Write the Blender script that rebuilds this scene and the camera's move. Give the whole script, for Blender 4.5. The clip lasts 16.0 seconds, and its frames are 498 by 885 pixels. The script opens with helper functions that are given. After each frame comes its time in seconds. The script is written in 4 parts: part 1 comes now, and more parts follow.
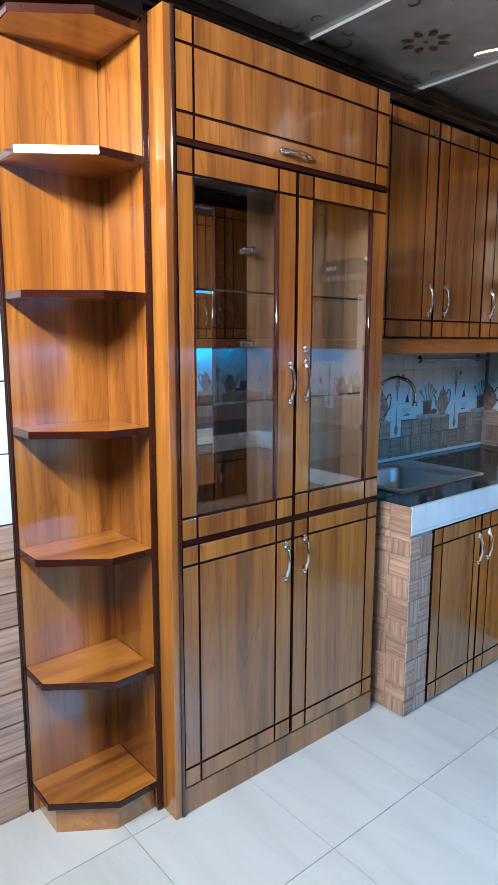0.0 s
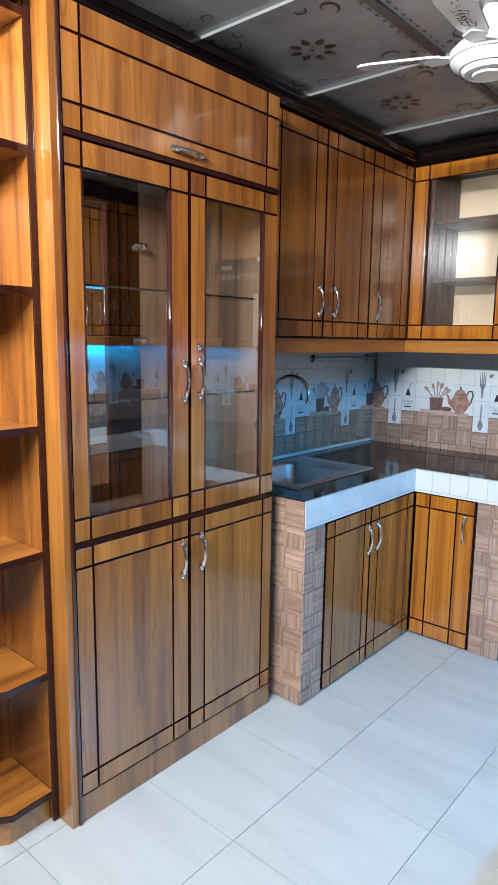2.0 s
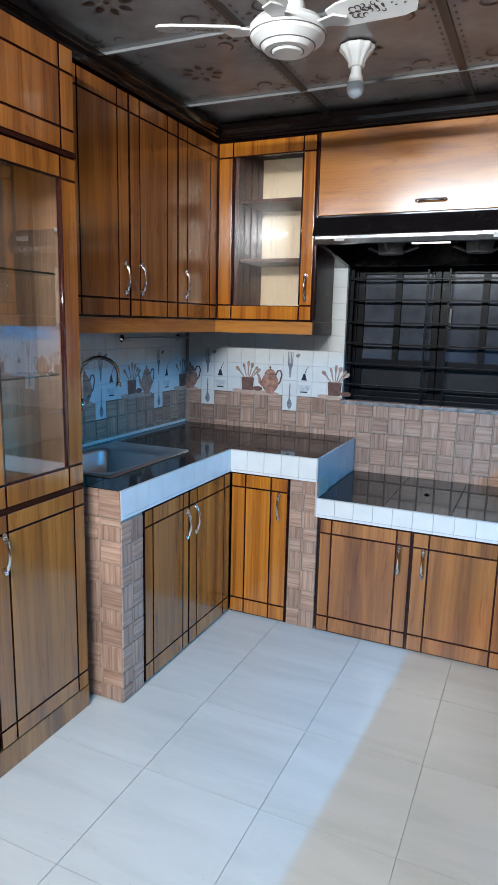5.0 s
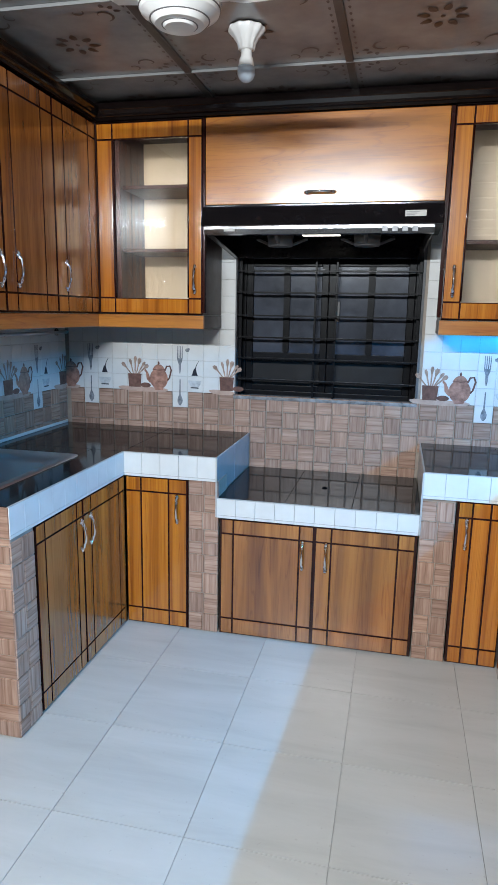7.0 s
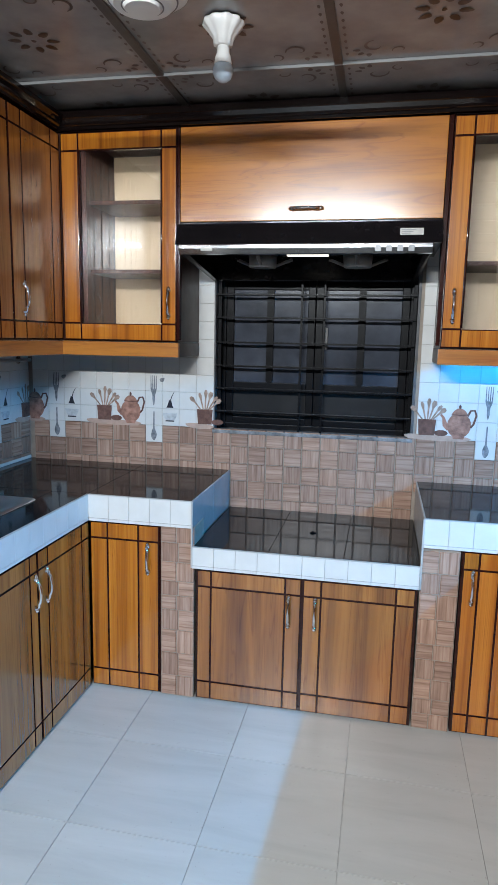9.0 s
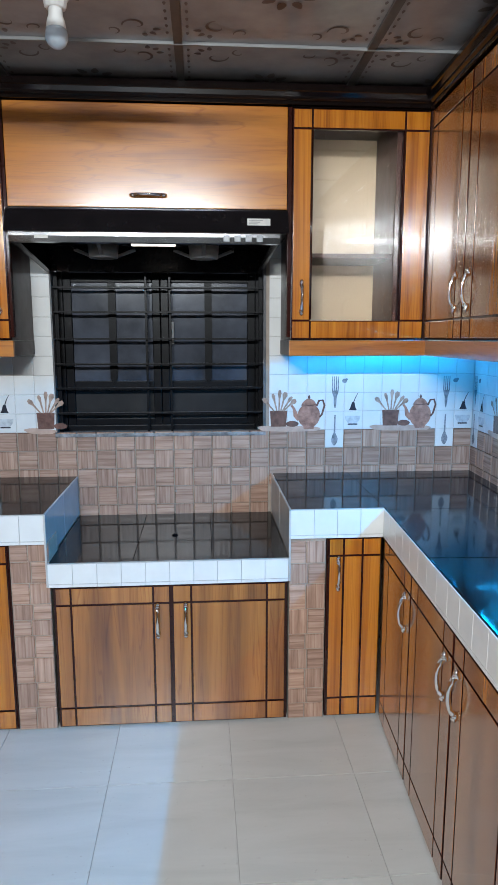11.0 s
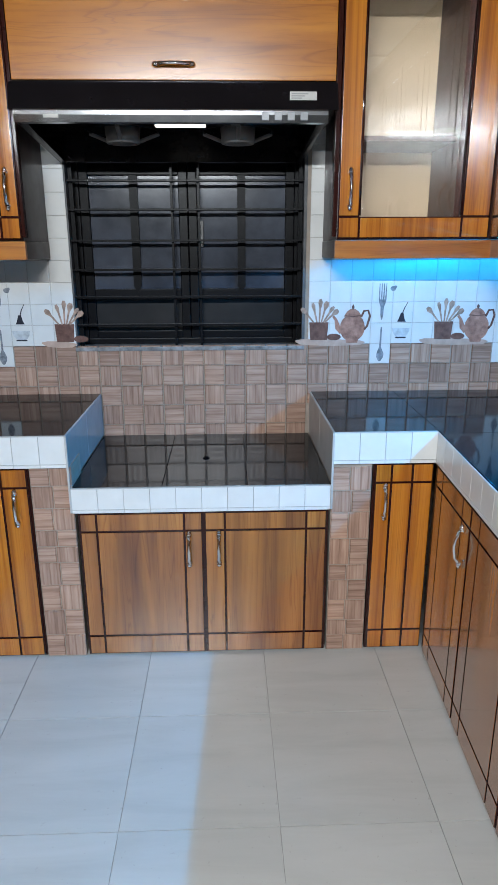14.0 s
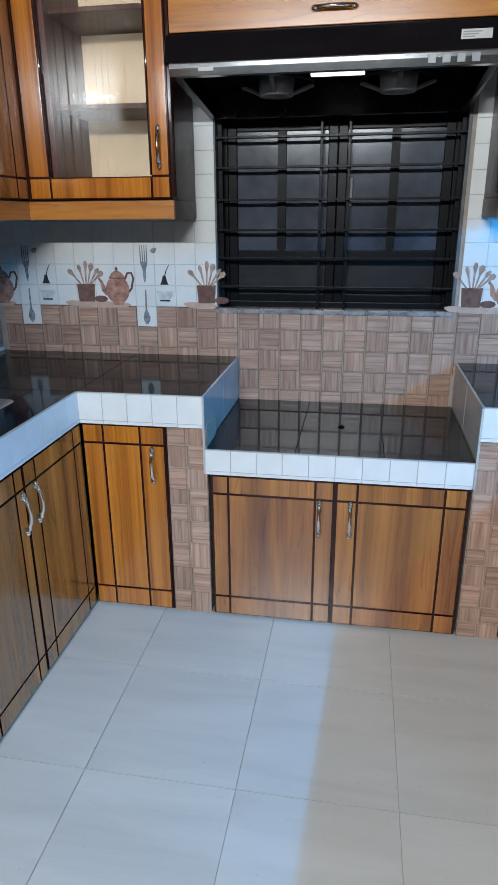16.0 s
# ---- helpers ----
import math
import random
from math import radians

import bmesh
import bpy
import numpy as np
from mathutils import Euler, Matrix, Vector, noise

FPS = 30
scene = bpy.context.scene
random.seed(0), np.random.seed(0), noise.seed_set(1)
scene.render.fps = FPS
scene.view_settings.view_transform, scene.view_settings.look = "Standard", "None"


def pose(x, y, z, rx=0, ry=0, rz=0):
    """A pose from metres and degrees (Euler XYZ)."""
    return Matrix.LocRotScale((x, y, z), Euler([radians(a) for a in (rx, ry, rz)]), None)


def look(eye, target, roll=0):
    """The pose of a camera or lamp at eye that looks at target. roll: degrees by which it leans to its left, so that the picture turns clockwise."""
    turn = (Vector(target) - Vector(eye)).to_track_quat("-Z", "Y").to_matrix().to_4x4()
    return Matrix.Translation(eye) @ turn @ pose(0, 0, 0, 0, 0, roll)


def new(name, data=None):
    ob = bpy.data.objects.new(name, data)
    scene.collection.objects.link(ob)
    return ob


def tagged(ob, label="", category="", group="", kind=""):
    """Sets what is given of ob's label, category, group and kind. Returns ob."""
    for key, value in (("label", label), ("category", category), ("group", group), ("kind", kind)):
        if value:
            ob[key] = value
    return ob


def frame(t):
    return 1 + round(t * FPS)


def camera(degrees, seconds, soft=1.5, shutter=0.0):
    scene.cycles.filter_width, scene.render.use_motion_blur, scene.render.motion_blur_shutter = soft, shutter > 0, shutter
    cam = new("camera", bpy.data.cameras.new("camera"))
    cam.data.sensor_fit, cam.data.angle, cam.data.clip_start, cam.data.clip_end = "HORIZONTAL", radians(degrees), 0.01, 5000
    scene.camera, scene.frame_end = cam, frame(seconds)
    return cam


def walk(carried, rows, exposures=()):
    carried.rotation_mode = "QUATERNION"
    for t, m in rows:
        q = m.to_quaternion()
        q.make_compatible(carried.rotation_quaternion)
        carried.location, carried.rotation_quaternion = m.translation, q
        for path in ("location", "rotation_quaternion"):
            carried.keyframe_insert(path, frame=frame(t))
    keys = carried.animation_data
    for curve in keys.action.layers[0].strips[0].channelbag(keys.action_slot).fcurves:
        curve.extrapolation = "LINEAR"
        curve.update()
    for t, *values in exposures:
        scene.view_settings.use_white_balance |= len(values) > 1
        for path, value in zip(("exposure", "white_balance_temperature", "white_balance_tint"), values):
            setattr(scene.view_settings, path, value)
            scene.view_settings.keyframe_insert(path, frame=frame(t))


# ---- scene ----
cam = camera(42.5, 16.0)
PATH = [
    (0, (0.904, -2.767, 1.41), (-0.609, -1.498, 1.096), 0.1),
    (0.5, (0.919, -2.768, 1.409), (-0.516, -1.406, 1.117), -0.1),
    (1, (0.921, -2.765, 1.415), (-0.468, -1.357, 1.114), 0.2),
    (1.5, (0.921, -2.759, 1.412), (-0.419, -1.306, 1.102), 0.4),
    (2, (0.919, -2.76, 1.41), (-0.376, -1.27, 1.093), 0.8),
    (2.5, (0.924, -2.748, 1.408), (-0.331, -1.226, 1.077), 0.4),
    (3, (0.919, -2.741, 1.413), (-0.284, -1.175, 1.092), 0.3),
    (3.5, (0.906, -2.727, 1.415), (-0.252, -1.132, 1.073), 0.9),
    (4, (0.906, -2.724, 1.418), (-0.153, -1.06, 1.088), 0.5),
    (4.5, (0.892, -2.7, 1.414), (-0.036, -0.959, 1.087), 1.0),
    (5, (0.868, -2.677, 1.416), (0.06, -0.886, 1.044), 1.3),
    (7.3, (0.721, -2.572, 1.434), (0.305, -0.655, 1.046), 1.1),
    (7.5, (0.712, -2.549, 1.435), (0.301, -0.628, 1.062), 1.2),
    (8, (0.678, -2.466, 1.443), (0.261, -0.546, 1.07), 1.6),
    (8.5, (0.671, -2.374, 1.448), (0.281, -0.452, 1.058), 1.5),
    (9, (0.688, -2.306, 1.445), (0.294, -0.372, 1.123), 1.2),
    (9.5, (0.694, -2.271, 1.447), (0.36, -0.33, 1.098), 2.1),
    (10, (0.669, -2.247, 1.441), (0.497, -0.287, 1.084), 1.8),
    (10.2, (0.649, -2.241, 1.441), (0.541, -0.27, 1.118), 1.1),
    (12.3, (0.466, -2.137, 1.406), (0.831, -0.202, 1.055), 1.1),
    (12.5, (0.474, -2.12, 1.406), (0.82, -0.191, 1.003), 1.1),
    (13, (0.494, -2.062, 1.399), (0.774, -0.139, 0.927), 0.6),
    (13.5, (0.516, -2.02, 1.39), (0.709, -0.1, 0.864), 0.6),
    (14, (0.523, -1.992, 1.389), (0.588, -0.078, 0.812), -0.2),
    (14.5, (0.514, -1.988, 1.383), (0.484, -0.08, 0.785), -0.5),
    (15, (0.502, -1.981, 1.379), (0.388, -0.081, 0.763), -0.2),
    (15.5, (0.494, -1.958, 1.371), (0.285, -0.072, 0.74), 0.1),
    (16, (0.486, -1.941, 1.369), (0.165, -0.084, 0.7), -0.4),
]
walk(cam, [(t, look(eye, target, roll)) for t, eye, target, roll in PATH],
     [(0, -0.10), (1, 0.08), (2, 0.05), (5, -0.20), (9.5, -0.22), (12.5, -0.24), (14, -0.32), (16, -0.42)])

# ---------------------------------------------------------------- world and lamps
world = bpy.data.worlds.new("night")
world.use_nodes = True
world.node_tree.nodes["Background"].inputs[0].default_value = (0.012, 0.016, 0.028, 1)
world.node_tree.nodes["Background"].inputs[1].default_value = 0.6
scene.world = world


def area_lamp(name, m, sx, sy, watts, colour):
    data = bpy.data.lights.new(name, "AREA")
    data.shape, data.size, data.size_y, data.energy, data.color = "RECTANGLE", sx, sy, watts, colour
    ob = new(name, data)
    ob.matrix_world = m
    return ob




def skew(x, y, degrees):
    """A turn about the upright through (x, y)."""
    return Matrix.Translation((x, y, 0)) @ pose(0, 0, 0, 0, 0, degrees) @ Matrix.Translation((-x, -y, 0))


# the right wall and what stands along it run a few degrees out of square
SKEW_WALL, SKEW_RUN, SKEW_UPPER = skew(1.80, 0.63, -3.0), skew(1.21, 0.0, -3.0), skew(1.425, 0.28, -1.6)
TUBE = (0.15, -3.22, 2.32)
area_lamp("tube_lamp", look((TUBE[0], TUBE[1] + 0.02, TUBE[2] - 0.02), (0.15, 0.0, 1.3)), 1.20, 0.03, 143.0, (0.92, 0.99, 1.03))
area_lamp("led_lamp", SKEW_WALL @ look((1.755, -0.82, 1.378), (1.18, -0.82, 1.28)), 1.4, 0.012, 44.0, (0.0, 0.41, 1.0))
area_lamp("led_lamp", SKEW_WALL @ look((1.745, -0.62, 1.380), (1.80, -0.62, 1.10)), 1.8, 0.012, 11.0, (0.0, 0.40, 1.0))
area_lamp("led_lamp", look((1.34, 0.590, 1.378), (1.34, 0.20, 0.80)), 0.80, 0.012, 3.0, (0.0, 0.36, 1.0))

# ---------------------------------------------------------------- materials


def nodes_of(name):
    mat = bpy.data.materials.new(name)
    mat.use_nodes = True
    nt = mat.node_tree
    return mat, nt, nt.nodes["Principled BSDF"]


def add(nt, kind, **values):
    n = nt.nodes.new(kind)
    for k, v in values.items():
        n.inputs[k].default_value = v
    return n


def ramp(nt, fac, stops):
    r = nt.nodes.new("ShaderNodeValToRGB")
    while len(r.color_ramp.elements) < len(stops):
        r.color_ramp.elements.new(0.5)
    for e, (p, c) in zip(r.color_ramp.elements, stops):
        e.position, e.color = p, (*c, 1)
    nt.links.new(fac, r.inputs[0])
    return r.outputs[0]


def coords(nt, scale, turn=(0, 0, 0), shift=True):
    """Object coordinates, stretched, with an offset of its own for each object."""
    tc = nt.nodes.new("ShaderNodeTexCoord")
    mp = nt.nodes.new("ShaderNodeMapping")
    mp.inputs["Scale"].default_value = scale
    mp.inputs["Rotation"].default_value = turn
    nt.links.new(tc.outputs["Object"], mp.inputs[0])
    if not shift:
        return mp.outputs[0]
    info = nt.nodes.new("ShaderNodeObjectInfo")
    mul = nt.nodes.new("ShaderNodeMath")
    mul.operation = "MULTIPLY"
    mul.inputs[1].default_value = 37.0
    nt.links.new(info.outputs["Random"], mul.inputs[0])
    va = nt.nodes.new("ShaderNodeVectorMath")
    nt.links.new(mp.outputs[0], va.inputs[0])
    nt.links.new(mul.outputs[0], va.inputs[1])
    return va.outputs[0]


def noise_tex(nt, vec, scale, detail=4.0, rough=0.55, distort=0.0):
    n = add(nt, "ShaderNodeTexNoise", Scale=scale, Detail=detail, Roughness=rough, Distortion=distort)
    nt.links.new(vec, n.inputs["Vector"])
    return n.outputs["Fac"]


def mix(nt, fac, a, b, blend="MIX"):
    m = nt.nodes.new("ShaderNodeMix")
    m.data_type, m.blend_type = "RGBA", blend
    for val, sock in ((fac, m.inputs[0]), (a, m.inputs[6]), (b, m.inputs[7])):
        if isinstance(val, (int, float)):
            sock.default_value = val
        elif isinstance(val, tuple):
            sock.default_value = (*val, 1)
        else:
            nt.links.new(val, sock)
    return m.outputs[2]


def bump(nt, bsdf, height, strength, dist=0.001):
    b = add(nt, "ShaderNodeBump", Strength=strength, Distance=dist)
    nt.links.new(height, b.inputs["Height"])
    nt.links.new(b.outputs[0], bsdf.inputs["Normal"])


def wood(name, grain, dark, mid, light, rough=0.26, streak=0.62, coat=0.10):
    """Varnished veneer; grain is the stretch of the figure along x, y, z."""
    mat, nt, b = nodes_of(name)
    v = coords(nt, grain)
    big = noise_tex(nt, v, 1.0, 3.0, 0.55, 0.6)
    col = ramp(nt, big, [(0.30, dark), (0.47, mid), (0.70, light)])
    v2 = coords(nt, tuple(g * 9.0 for g in grain))
    fine = noise_tex(nt, v2, 1.0, 3.0, 0.6)
    lines = ramp(nt, fine, [(0.30, (0.66, 0.60, 0.55)), (0.50, (1, 1, 1)), (0.75, (1.06, 1.04, 1.0))])
    col = mix(nt, 0.85 * streak, col, lines, "MULTIPLY")
    v3 = coords(nt, tuple(g * 1.5 for g in grain))
    line = (0.50, 0.36, 0.30)
    vein = ramp(nt, noise_tex(nt, v3, 1.0, 2.0, 0.45, 0.5), [(0.425, (1, 1, 1)), (0.435, line), (0.447, (1, 1, 1)), (0.50, (1, 1, 1)), (0.508, line), (0.518, (1, 1, 1)), (0.575, (1, 1, 1)), (0.584, line), (0.60, (1, 1, 1))])
    col = mix(nt, 0.75 * streak, col, vein, "MULTIPLY")
    nt.links.new(col, b.inputs["Base Color"])
    b.inputs["Roughness"].default_value = rough
    b.inputs["Specular IOR Level"].default_value = 0.5
    b.inputs["Coat Weight"].default_value = 1.0
    b.inputs["Coat Roughness"].default_value = coat
    b.inputs["Coat IOR"].default_value = 1.68
    peel = noise_tex(nt, coords(nt, (1, 1, 1), shift=False), 260.0, 2.0)
    bump(nt, b, peel, 0.10, 0.0006)
    return mat


def plain(name, colour, rough=0.4, metal=0.0, vary=0.12, scale=14.0, bumpy=0.0, coat=0.0, spec=0.5):
    mat, nt, b = nodes_of(name)
    v = coords(nt, (1, 1, 1))
    n1 = noise_tex(nt, v, scale, 5.0, 0.6)
    lo = tuple(max(0.0, c * (1 - vary)) for c in colour)
    hi = tuple(min(1.0, c * (1 + vary)) for c in colour)
    nt.links.new(ramp(nt, n1, [(0.3, lo), (0.7, hi)]), b.inputs["Base Color"])
    rr = ramp(nt, noise_tex(nt, v, scale * 4.0, 3.0), [(0.3, (rough * 0.92,) * 3), (0.75, (min(1.0, rough * 1.12),) * 3)])
    nt.links.new(rr, b.inputs["Roughness"])
    b.inputs["Metallic"].default_value = metal
    b.inputs["Specular IOR Level"].default_value = spec
    b.inputs["Coat Weight"].default_value = coat
    b.inputs["Coat Roughness"].default_value = 0.08
    if bumpy:
        bump(nt, b, noise_tex(nt, v, scale * 8.0, 4.0), bumpy)
    return mat


def dusty(name, colour, dust):
    """Black paint with pale dust lying on what faces up."""
    mat, nt, b = nodes_of(name)
    geo = nt.nodes.new("ShaderNodeNewGeometry")
    sep = nt.nodes.new("ShaderNodeSeparateXYZ")
    nt.links.new(geo.outputs["Normal"], sep.inputs[0])
    patch = ramp(nt, noise_tex(nt, coords(nt, (1, 1, 1)), 22.0, 5.0, 0.65), [(0.36, (0.15,) * 3), (0.62, (1, 1, 1))])
    up = ramp(nt, sep.outputs["Z"], [(0.25, (0, 0, 0)), (0.75, (1, 1, 1))])
    nt.links.new(mix(nt, mix(nt, 1.0, up, patch, "MULTIPLY"), colour, dust), b.inputs["Base Color"])
    b.inputs["Roughness"].default_value = 0.32
    b.inputs["Specular IOR Level"].default_value = 0.09
    return mat


TEAK_D, TEAK_M, TEAK_L = (0.125, 0.038, 0.010), (0.262, 0.088, 0.016), (0.41, 0.156, 0.029)
WOOD = wood("teak_veneer", (10, 10, 0.45), TEAK_D, TEAK_M, TEAK_L)
WOOD_ACROSS = wood("teak_veneer_across", (0.9, 9, 11), (0.20, 0.058, 0.008), (0.34, 0.112, 0.014), (0.46, 0.178, 0.024), 0.30, coat=0.20)
WOOD_FLAP = wood("teak_veneer_flap", (0.8, 9, 10), (0.24, 0.070, 0.004), (0.39, 0.130, 0.007), (0.51, 0.190, 0.012), 0.26, coat=0.14)
WOOD_SHELF = wood("teak_veneer_shelf", (12, 1.0, 12), TEAK_D, TEAK_M, TEAK_L, 0.28)
WOOD_BRIGHT = wood("striped_teak_veneer", (26, 26, 0.35), (0.22, 0.058, 0.004), (0.40, 0.126, 0.007), (0.52, 0.190, 0.014), 0.23)
GROOVE = plain("dark_mahogany_lacquer", (0.026, 0.0058, 0.004), 0.14, spec=0.4)
LACQUER = plain("gloss_dark_lacquer", (0.030, 0.007, 0.005), 0.07, spec=0.6, coat=1.0)
CARCASS = plain("dark_brown_laminate", (0.030, 0.010, 0.007), 0.40, vary=0.15, scale=4.0, spec=0.25)
CROWN = plain("black_brown_gloss_moulding", (0.005, 0.003, 0.0028), 0.10, vary=0.1, spec=0.45)
BAR_STEEL = plain("dark_polished_steel", (0.55, 0.56, 0.58), 0.14, 1.0, 0.05)
CREAM = plain("cream_back_board", (0.43, 0.315, 0.205), 0.35, vary=0.05, scale=5.0)
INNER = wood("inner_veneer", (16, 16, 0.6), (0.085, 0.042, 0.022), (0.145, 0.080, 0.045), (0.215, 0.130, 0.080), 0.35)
MIRROR = plain("silvered_mirror", (0.80, 0.82, 0.82), 0.01, 1.0, 0.01)
DARK_STEEL = plain("dark_button_steel", (0.22, 0.23, 0.25), 0.35, vary=0.1)
ARM_GREY = plain("greasy_grey_plastic", (0.16, 0.155, 0.15), 0.35, vary=0.2)
CHROME = plain("chrome", (0.78, 0.76, 0.74), 0.09, 1.0, 0.03)
STEEL = plain("brushed_steel", (0.66, 0.67, 0.69), 0.34, 1.0, 0.03, 5.0)
IRON = plain("black_painted_iron", (0.004, 0.004, 0.005), 0.36, 0.0, 0.3, 30.0, 0.15, spec=0.08)
BAR_IRON = dusty("dusty_black_iron", (0.005, 0.005, 0.006), (0.13, 0.125, 0.125))
BLACK = plain("black_enamel", (0.006, 0.005, 0.006), 0.22, 0.0, 0.3, spec=0.22)
WHITE = plain("white_enamel", (0.80, 0.79, 0.77), 0.30, vary=0.03, coat=0.2)
BULB = plain("frosted_bulb", (0.62, 0.72, 0.82), 0.25, vary=0.03)
# near-black so that the walls out of view bounce little fill light
DIM_PAINT = plain("dim_fill_cut_paint", (0.08, 0.07, 0.06), 0.6, vary=0.05, scale=3.0, bumpy=0.15)
GROUT = plain("cement_grout", (0.30, 0.25, 0.21), 0.8, vary=0.15, scale=30.0)
GROUT_FLOOR = plain("floor_grout", (0.42, 0.41, 0.39), 0.7, vary=0.15, scale=30.0)
TILE_WHITE = plain("white_glazed_tile", (0.64, 0.635, 0.62), 0.16, vary=0.05, scale=9.0, bumpy=0.05)
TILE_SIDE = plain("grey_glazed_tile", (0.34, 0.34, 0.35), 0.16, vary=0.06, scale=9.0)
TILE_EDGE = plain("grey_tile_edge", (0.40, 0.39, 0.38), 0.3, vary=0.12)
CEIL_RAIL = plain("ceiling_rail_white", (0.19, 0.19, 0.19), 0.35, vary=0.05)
# lengthwise rails: shade is put into the colour as a darker tone
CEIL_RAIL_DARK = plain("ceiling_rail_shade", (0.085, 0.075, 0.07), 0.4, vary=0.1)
ORNAMENT = plain("printed_ornament_brown", (0.085, 0.060, 0.054), 0.35, vary=0.25, scale=40.0)
RING_SHADE = plain("painted_groove_shade", (0.16, 0.15, 0.15), 0.4)
STICKER = plain("pale_sticker", (0.45, 0.44, 0.42), 0.5)
BAR_INK = plain("grey_print", (0.22, 0.22, 0.22), 0.5)
CLAY = plain("print_clay_pot", (0.34, 0.175, 0.130), 0.18, vary=0.45, scale=38.0)
CLAY_DARK = plain("print_clay_dark", (0.15, 0.080, 0.065), 0.18, vary=0.35, scale=40.0)
SPOONWOOD = plain("print_utensil", (0.34, 0.235, 0.185), 0.18, vary=0.45, scale=45.0)
BOARD = plain("print_board", (0.47, 0.33, 0.265), 0.18, vary=0.15, scale=30.0)
PEWTER = plain("print_pewter", (0.20, 0.21, 0.23), 0.18, vary=0.5, scale=60.0)
PALE = plain("print_pale_bowl", (0.48, 0.50, 0.52), 0.18, vary=0.25, scale=50.0)
INK = plain("print_ink", (0.035, 0.035, 0.045), 0.18)

def striped_tile():
    mat, nt, b = nodes_of("wood_look_tile")
    v = coords(nt, (5, 60, 60))
    n1 = noise_tex(nt, v, 1.0, 4.0, 0.6)
    col = ramp(nt, n1, [(0.28, (0.25, 0.150, 0.110)), (0.5, (0.37, 0.235, 0.178)), (0.72, (0.48, 0.33, 0.258))])
    v2 = coords(nt, (1, 1, 1), shift=False)
    w = add(nt, "ShaderNodeTexWave", Scale=13.0, Distortion=0.6, Detail=1.0)
    w.bands_direction = "Y"
    nt.links.new(v2, w.inputs["Vector"])
    lines = ramp(nt, w.outputs["Fac"], [(0.02, (0.74, 0.70, 0.67)), (0.14, (1, 1, 1))])
    col = mix(nt, 0.8, col, lines, "MULTIPLY")
    info = nt.nodes.new("ShaderNodeObjectInfo")
    tint = ramp(nt, info.outputs["Random"], [(0.0, (0.80, 0.77, 0.76)), (0.5, (1, 1, 1)), (1.0, (1.12, 1.08, 1.04))])
    col = mix(nt, 1.0, col, tint, "MULTIPLY")
    nt.links.new(col, b.inputs["Base Color"])
    b.inputs["Roughness"].default_value = 0.26
    bump(nt, b, w.outputs["Fac"], 0.25, 0.0008)
    return mat


def floor_tile():
    mat, nt, b = nodes_of("cream_floor_tile")
    v = coords(nt, (1.6, 9, 9))
    n1 = noise_tex(nt, v, 1.0, 5.0, 0.6, 0.5)
    col = ramp(nt, n1, [(0.25, (0.398, 0.396, 0.380)), (0.5, (0.450, 0.449, 0.432)), (0.78, (0.492, 0.492, 0.478))])
    n2 = noise_tex(nt, coords(nt, (1, 1, 1), shift=False), 70.0, 2.0)
    specks = ramp(nt, n2, [(0.22, (0.72, 0.70, 0.68)), (0.30, (1, 1, 1))])
    col = mix(nt, 0.6, col, specks, "MULTIPLY")
    nt.links.new(col, b.inputs["Base Color"])
    r = ramp(nt, n1, [(0.25, (0.22,) * 3), (0.8, (0.28,) * 3)])
    nt.links.new(r, b.inputs["Roughness"])
    return mat


def granite():
    mat, nt, b = nodes_of("black_granite")
    v = coords(nt, (1, 1, 1))
    n1 = noise_tex(nt, v, 320.0, 2.0)
    n2 = noise_tex(nt, v, 6.0, 4.0)
    col = ramp(nt, n1, [(0.45, (0.0045, 0.0045, 0.006)), (0.72, (0.014, 0.014, 0.015))])
    dust = ramp(nt, n2, [(0.45, (0.0, 0.0, 0.0)), (0.8, (0.004, 0.004, 0.004))])
    nt.links.new(mix(nt, 1.0, col, dust, "ADD"), b.inputs["Base Color"])
    nt.links.new(ramp(nt, n2, [(0.3, (0.05,) * 3), (0.8, (0.12,) * 3)]), b.inputs["Roughness"])
    b.inputs["Specular IOR Level"].default_value = 0.19
    return mat


def ceiling_board():
    mat, nt, b = nodes_of("pvc_ceiling_panel")
    v = coords(nt, (1, 1, 1), shift=False)
    n1 = noise_tex(nt, v, 5.0, 4.0, 0.55)
    col = ramp(nt, n1, [(0.3, (0.29, 0.29, 0.295)), (0.7, (0.45, 0.445, 0.44))])
    nt.links.new(col, b.inputs["Base Color"])
    nt.links.new(ramp(nt, n1, [(0.3, (0.16,) * 3), (0.7, (0.26,) * 3)]), b.inputs["Roughness"])
    bump(nt, b, noise_tex(nt, v, 28.0, 3.0), 0.05)
    return mat


def clear_glass(name, tint, ior=1.5):
    mat, nt, b = nodes_of(name)
    b.inputs["Base Color"].default_value = (*tint, 1)
    b.inputs["Transmission Weight"].default_value = 1.0
    b.inputs["Roughness"].default_value = 0.0
    b.inputs["IOR"].default_value = ior
    return mat


def glow(name, colour, strength):
    mat, nt, b = nodes_of(name)
    b.inputs["Base Color"].default_value = (*colour, 1)
    b.inputs["Emission Color"].default_value = (*colour, 1)
    b.inputs["Emission Strength"].default_value = strength
    return mat


